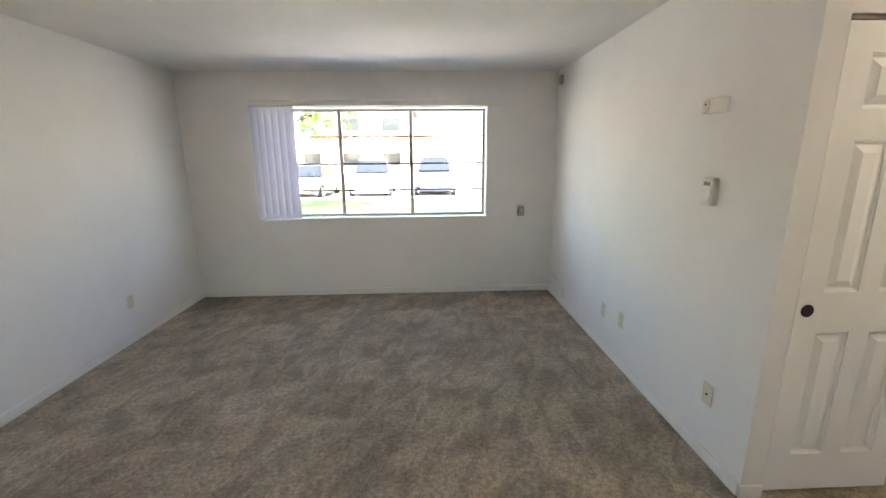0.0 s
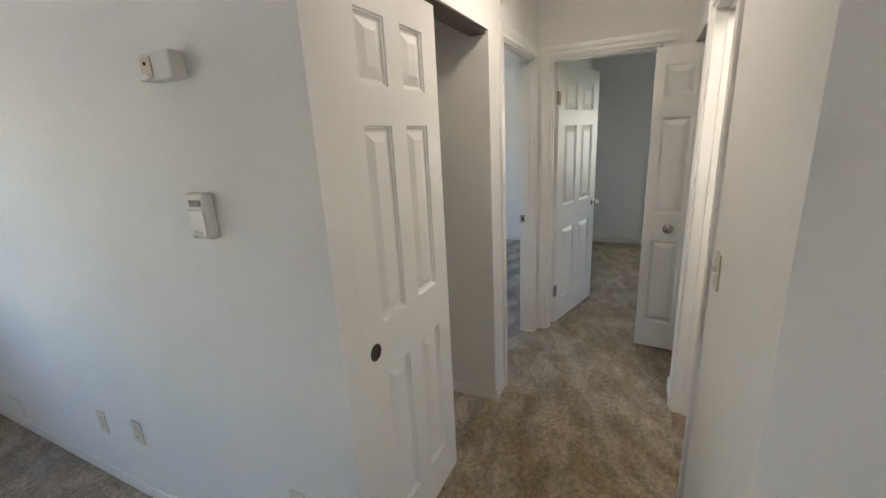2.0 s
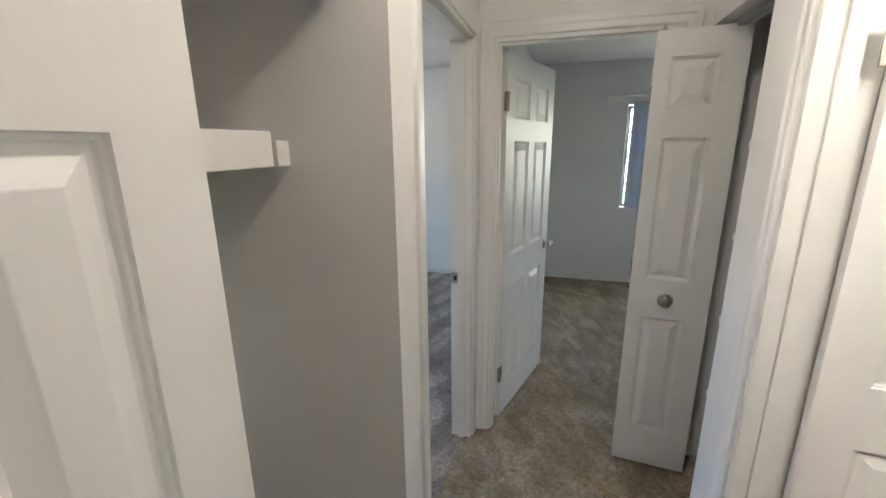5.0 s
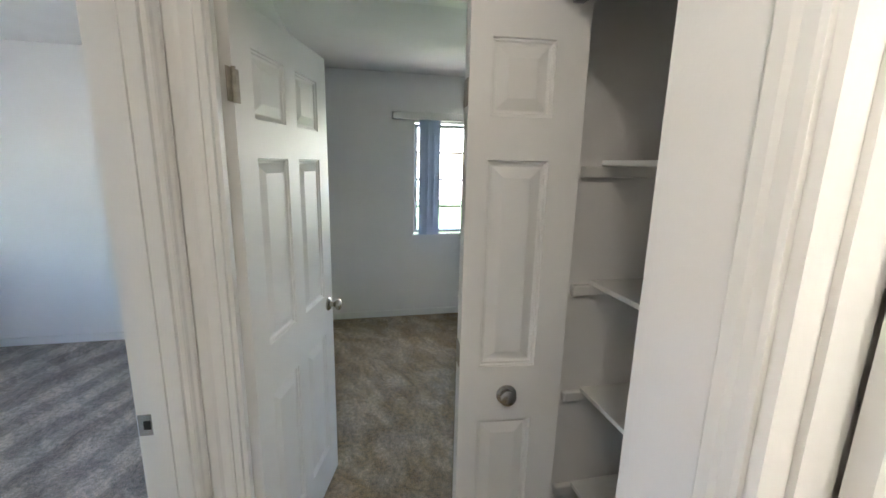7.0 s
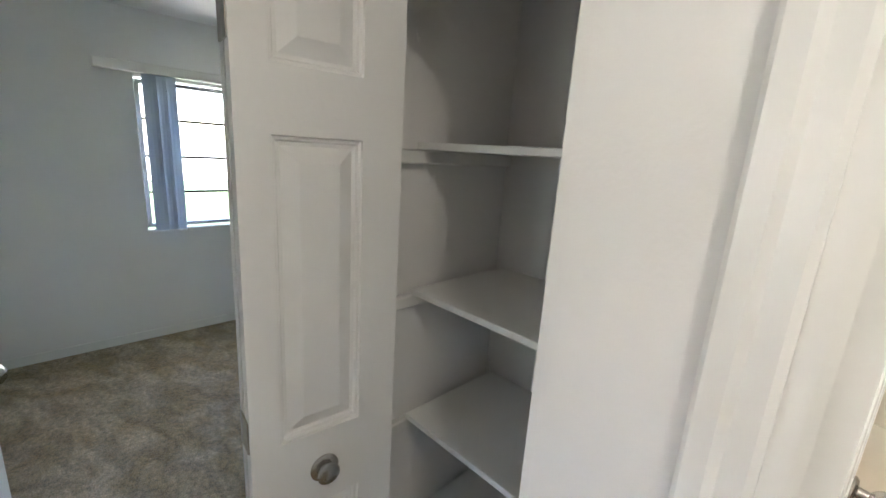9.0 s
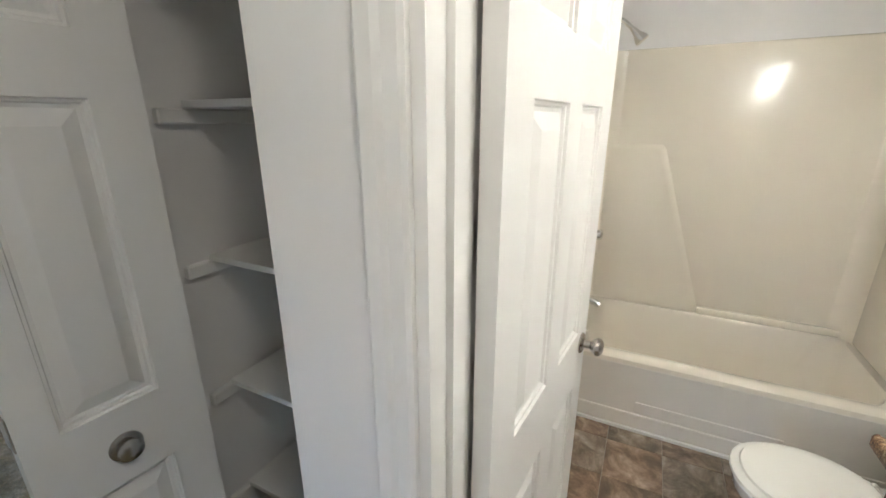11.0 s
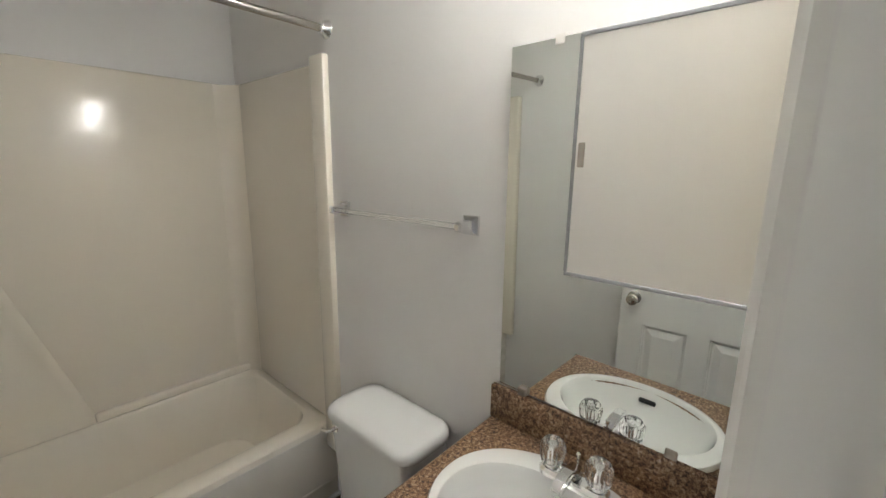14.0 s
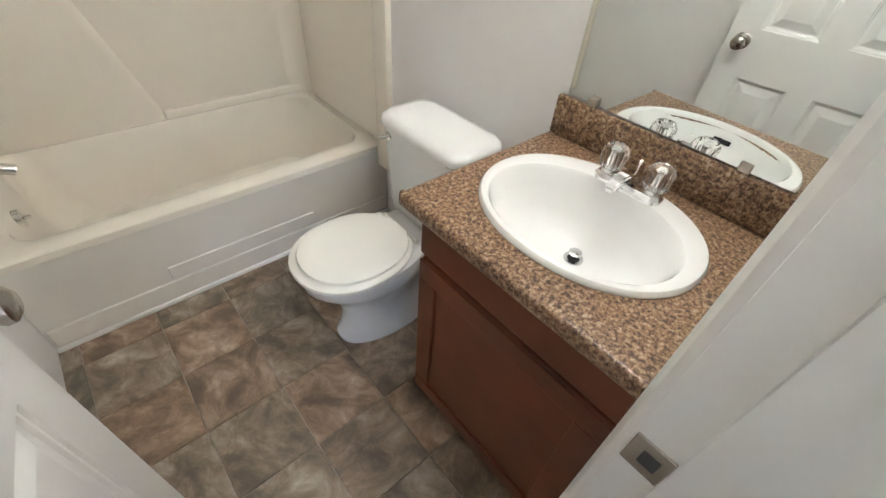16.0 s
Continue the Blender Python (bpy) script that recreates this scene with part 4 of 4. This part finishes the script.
# mirror and medicine cabinet
mi = thing("wall_mirror", "frameless wall mirror above backsplash", "mirror", "", (1.88, 0.48, 1.42))
glass = part("glass", rbox(0.0005, 0.0065, -0.276, 0.272, -0.436, 0.415, 0.0008, 1), M_MIRROR, mi)
glass.location, glass.rotation_euler = (0.0125, 0, 0), (0, radians(0.7), radians(-1.5))
for y, z in ((-0.155, 0.408), (-0.2, -0.432), (0.15, -0.432)):
    part("clip", rbox(0.0, 0.021, y - 0.012, y + 0.012, z - 0.008, z + 0.014, 0.003, 2), M_WHITEPL if z > 0 else M_HINGE, mi, "small mirror clip")
mc = thing("medicine_cabinet", "recessed cream metal cabinet with its door swung open", "medicine cabinet", "", (1.93, 0.76, 1.33))
for a, b, c, d in ((0, 0.33, 0, 0.02), (0, 0.33, 0.50, 0.52), (0, 0.02, 0.02, 0.50), (0.31, 0.33, 0.02, 0.50)):
    part("frame", rbox(a, b, -0.018, -0.0005, c, d, 0.003, 1), M_CREAM, mc, "cream metal cabinet rim")
part("back", rbox(0.02, 0.31, -0.004, -0.0008, 0.02, 0.50, 0.001, 1), M_CREAM, mc)
part("shelf_clip", rbox(0.30, 0.318, -0.026, -0.016, 0.24, 0.29, 0.002, 1), M_CHROME, mc, "small metal catch")
cd = part("door", rbox(-0.018, -0.006, -0.372, -0.014, 0.008, 0.49, 0.001, 1), M_CABBACK, mc, "plain white back of open mirror door")
for a, b, c, d in ((-0.378, -0.012, 0.0, 0.008), (-0.378, -0.012, 0.49, 0.498), (-0.379, -0.3725, 0.008, 0.49)):
    part("door_edge", rbox(-0.019, -0.004, a, b, c, d, 0.001, 1), M_ALU, cd, "thin metal edge strip")
for z in (0.075, 0.43):
    part("hinge", rbox(-0.006, -0.002, -0.045, -0.012, z - 0.035, z + 0.035, 0.001, 1), M_HINGE, cd, "grey steel hinge")
part("catch_plate", rbox(-0.006, -0.003, -0.366, -0.352, 0.235, 0.285, 0.001, 1), M_HINGE, cd, "small steel catch plate")
plate("vanity_outlet", (2.17, 0.76, 1.09), (0, -1), "ivory outlet beside the mirror")

vl = thing("vanity_light", "wall light bar with round bulbs above mirror", "wall light", "", (1.88, 0.45, 2.31))
part("back_bar", rbox(0.0, 0.03, -0.25, 0.25, -0.045, 0.045, 0.005), M_CHROME, vl, "chrome light bar")
for y in (-0.16, 0.0, 0.16):
    part("socket", turned('x', (0.03, y, 0), [(0, 0.022), (0.02, 0.02)], 16), M_CHROME, vl, "", True)
    rings = [ring(0.05 + 0.045 - 0.045 * math.cos(math.pi * i / 8), y, 0, max(0.045 * math.sin(math.pi * i / 8), 0.002), max(0.045 * math.sin(math.pi * i / 8), 0.002), 20, 2.0, 'x') for i in range(9)]
    part("bulb", loft(rings), M_BULB, vl, "lit round bulb", True)

# ceiling lamp out of view, added as fill for the dark hall
hl = thing("hall_fill_light", "unseen flush ceiling light added to brighten the hall", "ceiling light", "", (2.65, 1.38, H))
part("base", turned('z', (0, 0, 0), [(0, 0.10), (-0.015, 0.10), (-0.018, 0.09)], 28), M_WHITEPL, hl, "white metal base", True)
part("glass_shade", turned('z', (0, 0, -0.018), [(0, 0.088), (-0.02, 0.085), (-0.035, 0.065), (-0.042, 0.03), (-0.043, 0.004)], 28), M_HALLFILL, hl, "glowing glass of the added fill light", True)

# ---- outside ----
bm = bmesh.new()
box(bm, -400, 400, -400, 500, -0.5, -0.25)
structure("ground", bm, M_ASPH, "pale weathered asphalt car park and street", "ground")
bm = bmesh.new()
box(bm, -60, 60, 10.5, 17.5, -0.25, -0.17)
lawn = tagged(link("lawn", bm, M_LAWN), "sunlit green mown lawn", "grass", kind="stuff")
bm = bmesh.new()
box(bm, 8.4, 22, -40, 5.0, -0.25, -0.17)
tagged(link("lawn", bm, M_LAWN), "sunlit green mown lawn", "grass", kind="stuff")
structure("pavement", rbox(-60, 60, 17.5, 17.9, -0.25, -0.1, 0.02), M_CONC, "pale concrete walk with kerb", "pavement")
# unseen pale strip, added to reflect sun indoors with less green from the lawn
structure("pavement_bounce", rbox(-60, 60, 5.02, 10.5, -0.25, -0.16, 0.02), M_CONC, "unseen pale concrete strip added to bounce sunlight into north windows", "pavement")
# added reflector strip, out of view, warms the light in the small bedroom
structure("pavement_bounce_east", rbox(7.0, 8.4, -40, 5.0, -0.25, -0.16, 0.02), M_CONC, "unseen pale concrete strip added to bounce light into the east window", "pavement")
structure("pavement_side", rbox(22, 24, -40, 15.4, -0.25, -0.1, 0.02), M_CONC, "pale concrete walk with kerb", "pavement")


def car(x, y, yaw, paint, label, tall=1.0):
    c = thing("car", label, "car", "parked cars", (x, y, -0.25))
    c.rotation_euler = (0, 0, radians(yaw))

    def sec(u, w, z0, z1, k=0.12):
        return [(u, -w, z0 + k), (u, -w + 0.04, z0), (u, w - 0.04, z0), (u, w, z0 + k), (u, w * 1.02, (z0 + z1) / 2), (u, w * 0.97, z1 - 0.05), (u, w * 0.88, z1), (u, -w * 0.88, z1), (u, -w * 0.97, z1 - 0.05), (u, -w * 1.02, (z0 + z1) / 2)]
    t = tall
    part("body", loft([sec(-2.2, 0.7, 0.32, 0.75 * t), sec(-2.1, 0.82, 0.24, 0.88 * t), sec(-1.4, 0.88, 0.2, 0.95 * t), sec(0, 0.9, 0.2, 0.96 * t), sec(0.9, 0.89, 0.2, 0.93 * t), sec(1.9, 0.82, 0.22, 0.82 * t), sec(2.2, 0.66, 0.32, 0.66 * t)]), paint, c, "", True)

    bm = bmesh.new()
    zt, zb = 1.45 * t, 0.94 * t
    v = [(-1.7, -0.78, zb), (1.05, -0.78, zb), (1.05, 0.78, zb), (-1.7, 0.78, zb)]
    u = [(-1.1, -0.6, zt), (0.3, -0.6, zt), (0.3, 0.6, zt), (-1.1, 0.6, zt)]
    loft([v, u], True, bm)
    bmesh.ops.bevel(bm, geom=bm.edges[:], offset=0.06, segments=2, affect='EDGES')
    part("windows", bm, M_CARGLASS, c, "dark glazed cabin")
    part("roof", rbox(-1.12, 0.32, -0.62, 0.62, zt - 0.03, zt + 0.025, 0.02, 2), paint, c)
    for sx in (-1.35, 1.4):
        for sy in (-0.86, 0.86):
            wh = part("wheel", turned('y', (sx, sy - math.copysign(0.1, sy), 0.32), [(0, 0.3), (math.copysign(0.02, sy), 0.32), (math.copysign(0.16, sy), 0.32), (math.copysign(0.18, sy), 0.29), (math.copysign(0.17, sy), 0.2)], 24), M_TYRE, c, "black tyre", True)
            part("rim", turned('y', (sx, sy + math.copysign(0.06, sy), 0.32), [(0, 0.2), (math.copysign(0.02, sy), 0.19), (math.copysign(0.025, sy), 0.05)], 12), M_CARS, wh, "silver rim")
    for sy in (-0.6, 0.6):
        part("headlight", rbox(2.02, 2.17, sy - 0.13, sy + 0.13, 0.56 * t, 0.68 * t, 0.02, 2), M_WHITEPL, c, "clear headlight")
    part("grille", rbox(2.08, 2.19, -0.4, 0.4, 0.45 * t, 0.58 * t, 0.02, 1), M_TYRE, c, "dark grille")
    return c


car(-5.2, 20.0, -92, M_CARS, "silver sedan parked facing the lawn")
car(-2.3, 20.2, -88, M_CARW, "white car parked facing the lawn", 1.15)
car(0.6, 20.6, -90, M_CARD, "dark blue car parked facing the lawn", 1.2)
car(4.6, 20.2, -90, M_CARW, "white sedan parked facing the lawn")
car(-8.4, 20.3, -90, M_CARW, "white car parked facing the lawn", 1.1)


def house(x, y, w, d, h, label):
    o = thing("apartment_building", label, "building", "", (x, y, -0.25))
    part("wall", rbox(-w / 2, w / 2, 0, d, 0, h, 0.02, 1), M_STUCCO, o)
    bm = bmesh.new()
    r0 = [(-w / 2 - 0.5, -0.6, h), (w / 2 + 0.5, -0.6, h), (w / 2 + 0.5, d + 0.6, h), (-w / 2 - 0.5, d + 0.6, h)]
    r1 = [(-w / 2 + 2, d / 2 - 0.1, h + 2.2), (w / 2 - 2, d / 2 - 0.1, h + 2.2), (w / 2 - 2, d / 2 + 0.1, h + 2.2), (-w / 2 + 2, d / 2 + 0.1, h + 2.2)]
    loft([r0, r1], True, bm)
    part("roof", bm, M_ROOF, o, "brown shingle roof")
    n = int(w / 3.2)
    for f in range(2):
        for i in range(n):
            x_ = -w / 2 + w * (i + 0.5) / n
            wn_ = part("window", rbox(x_ - 0.8, x_ + 0.8, -0.05, 0.02, 1.0 + 2.8 * f, 2.2 + 2.8 * f, 0.02, 1), M_TRIM, o)
            part("pane", rbox(x_ - 0.72, x_ + 0.72, -0.07, -0.045, 1.08 + 2.8 * f, 2.12 + 2.8 * f, 0.01, 1), M_CARGLASS, wn_)
    for i in range(0, n, 2):
        x_ = -w / 2 + w * (i + 1) / n
        part("balcony", rbox(x_ - 1.4, x_ + 1.4, -1.3, -0.003, 2.7, 3.75, 0.03, 1), M_BRICKRED, o, "rust coloured balcony front")
    return o


house(-16, 36, 30, 10, 5.8, "pale two-storey apartment building with brown roof")
house(20, 38, 26, 10, 5.8, "pale two-storey apartment building with brown roof")


def tree(x, y, hgt, seed, n=1500, low=2.2):
    rnd = random.Random(seed)
    o = thing("tree", "leafy green shade tree on lawn", "tree", "", (x, y, -0.17))
    part("trunk", tube([(0, 0, 0), (0.05, 0.02, hgt * 0.2), (-0.02, 0.08, hgt * 0.4), (0.1, 0, hgt * 0.75)], 0.17, 10), M_BARK, o, "", True)
    tips = []
    for i in range(9):
        a, z = 2 * math.pi * i / 9 + rnd.uniform(-0.3, 0.3), hgt * rnd.uniform(0.3, 0.6)
        L = hgt * rnd.uniform(0.25, 0.42)
        tip = (L * math.cos(a), L * math.sin(a), z + L * rnd.uniform(0.1, 0.6))
        tips.append(tip)
        part("limb", tube([(0, 0, z), (tip[0] * 0.5, tip[1] * 0.5, (z + tip[2]) / 2 + 0.15), tip], 0.05, 7), M_BARK, o, "", True)
    tips.append((0, 0, hgt * 0.8))
    vs, fs = [], []
    for i in range(n):
        t_ = rnd.choice(tips)
        c = Vector(t_) + Vector((rnd.gauss(0, 0.75), rnd.gauss(0, 0.75), rnd.gauss(0, 0.55)))
        if c.z < low:
            continue
        u = Vector((rnd.uniform(-1, 1), rnd.uniform(-1, 1), rnd.uniform(-1, 1))).normalized() * rnd.uniform(0.09, 0.17)
        w = u.orthogonal().normalized() * rnd.uniform(0.05, 0.09)
        k = len(vs)
        vs += [c - u, c + w, c + u, c - w]
        fs.append((k, k + 1, k + 2, k + 3))
    me = bpy.data.meshes.new("crown")
    me.from_pydata([tuple(v) for v in vs], [], fs)
    me.materials.append(M_LEAF)
    cr = new("crown", me)
    cr.parent = o
    return o


tree(-4.6, 13.5, 7.0, 3)
tree(24, 3.5, 7.0, 5, 900)
tree(-9.5, 25.0, 8.0, 8, 900)

# ---- bathroom tiles, a piece each ----
TS = 0.2525
bm = rbox(-TS / 2 + 0.0013, TS / 2 - 0.0013, -TS / 2 + 0.0013, TS / 2 - 0.0013, -0.006, 0.0, 0.0012, 1)
me = bpy.data.meshes.new("tile")
bm.to_mesh(me)
bm.free()
me.materials.append(M_VINYL)
for i in range(-4, 4):
    for j in range(-3, 6):
        x, y = 2.685 + TS * (i + 0.5), -0.11 + TS * (j + 0.5)
        if 1.75 < x < 3.36 and -0.86 < y < 0.95:
            t_ = new("tile", me)
            t_.parent = bath_floor
            t_.location = (x, y, 0.0)
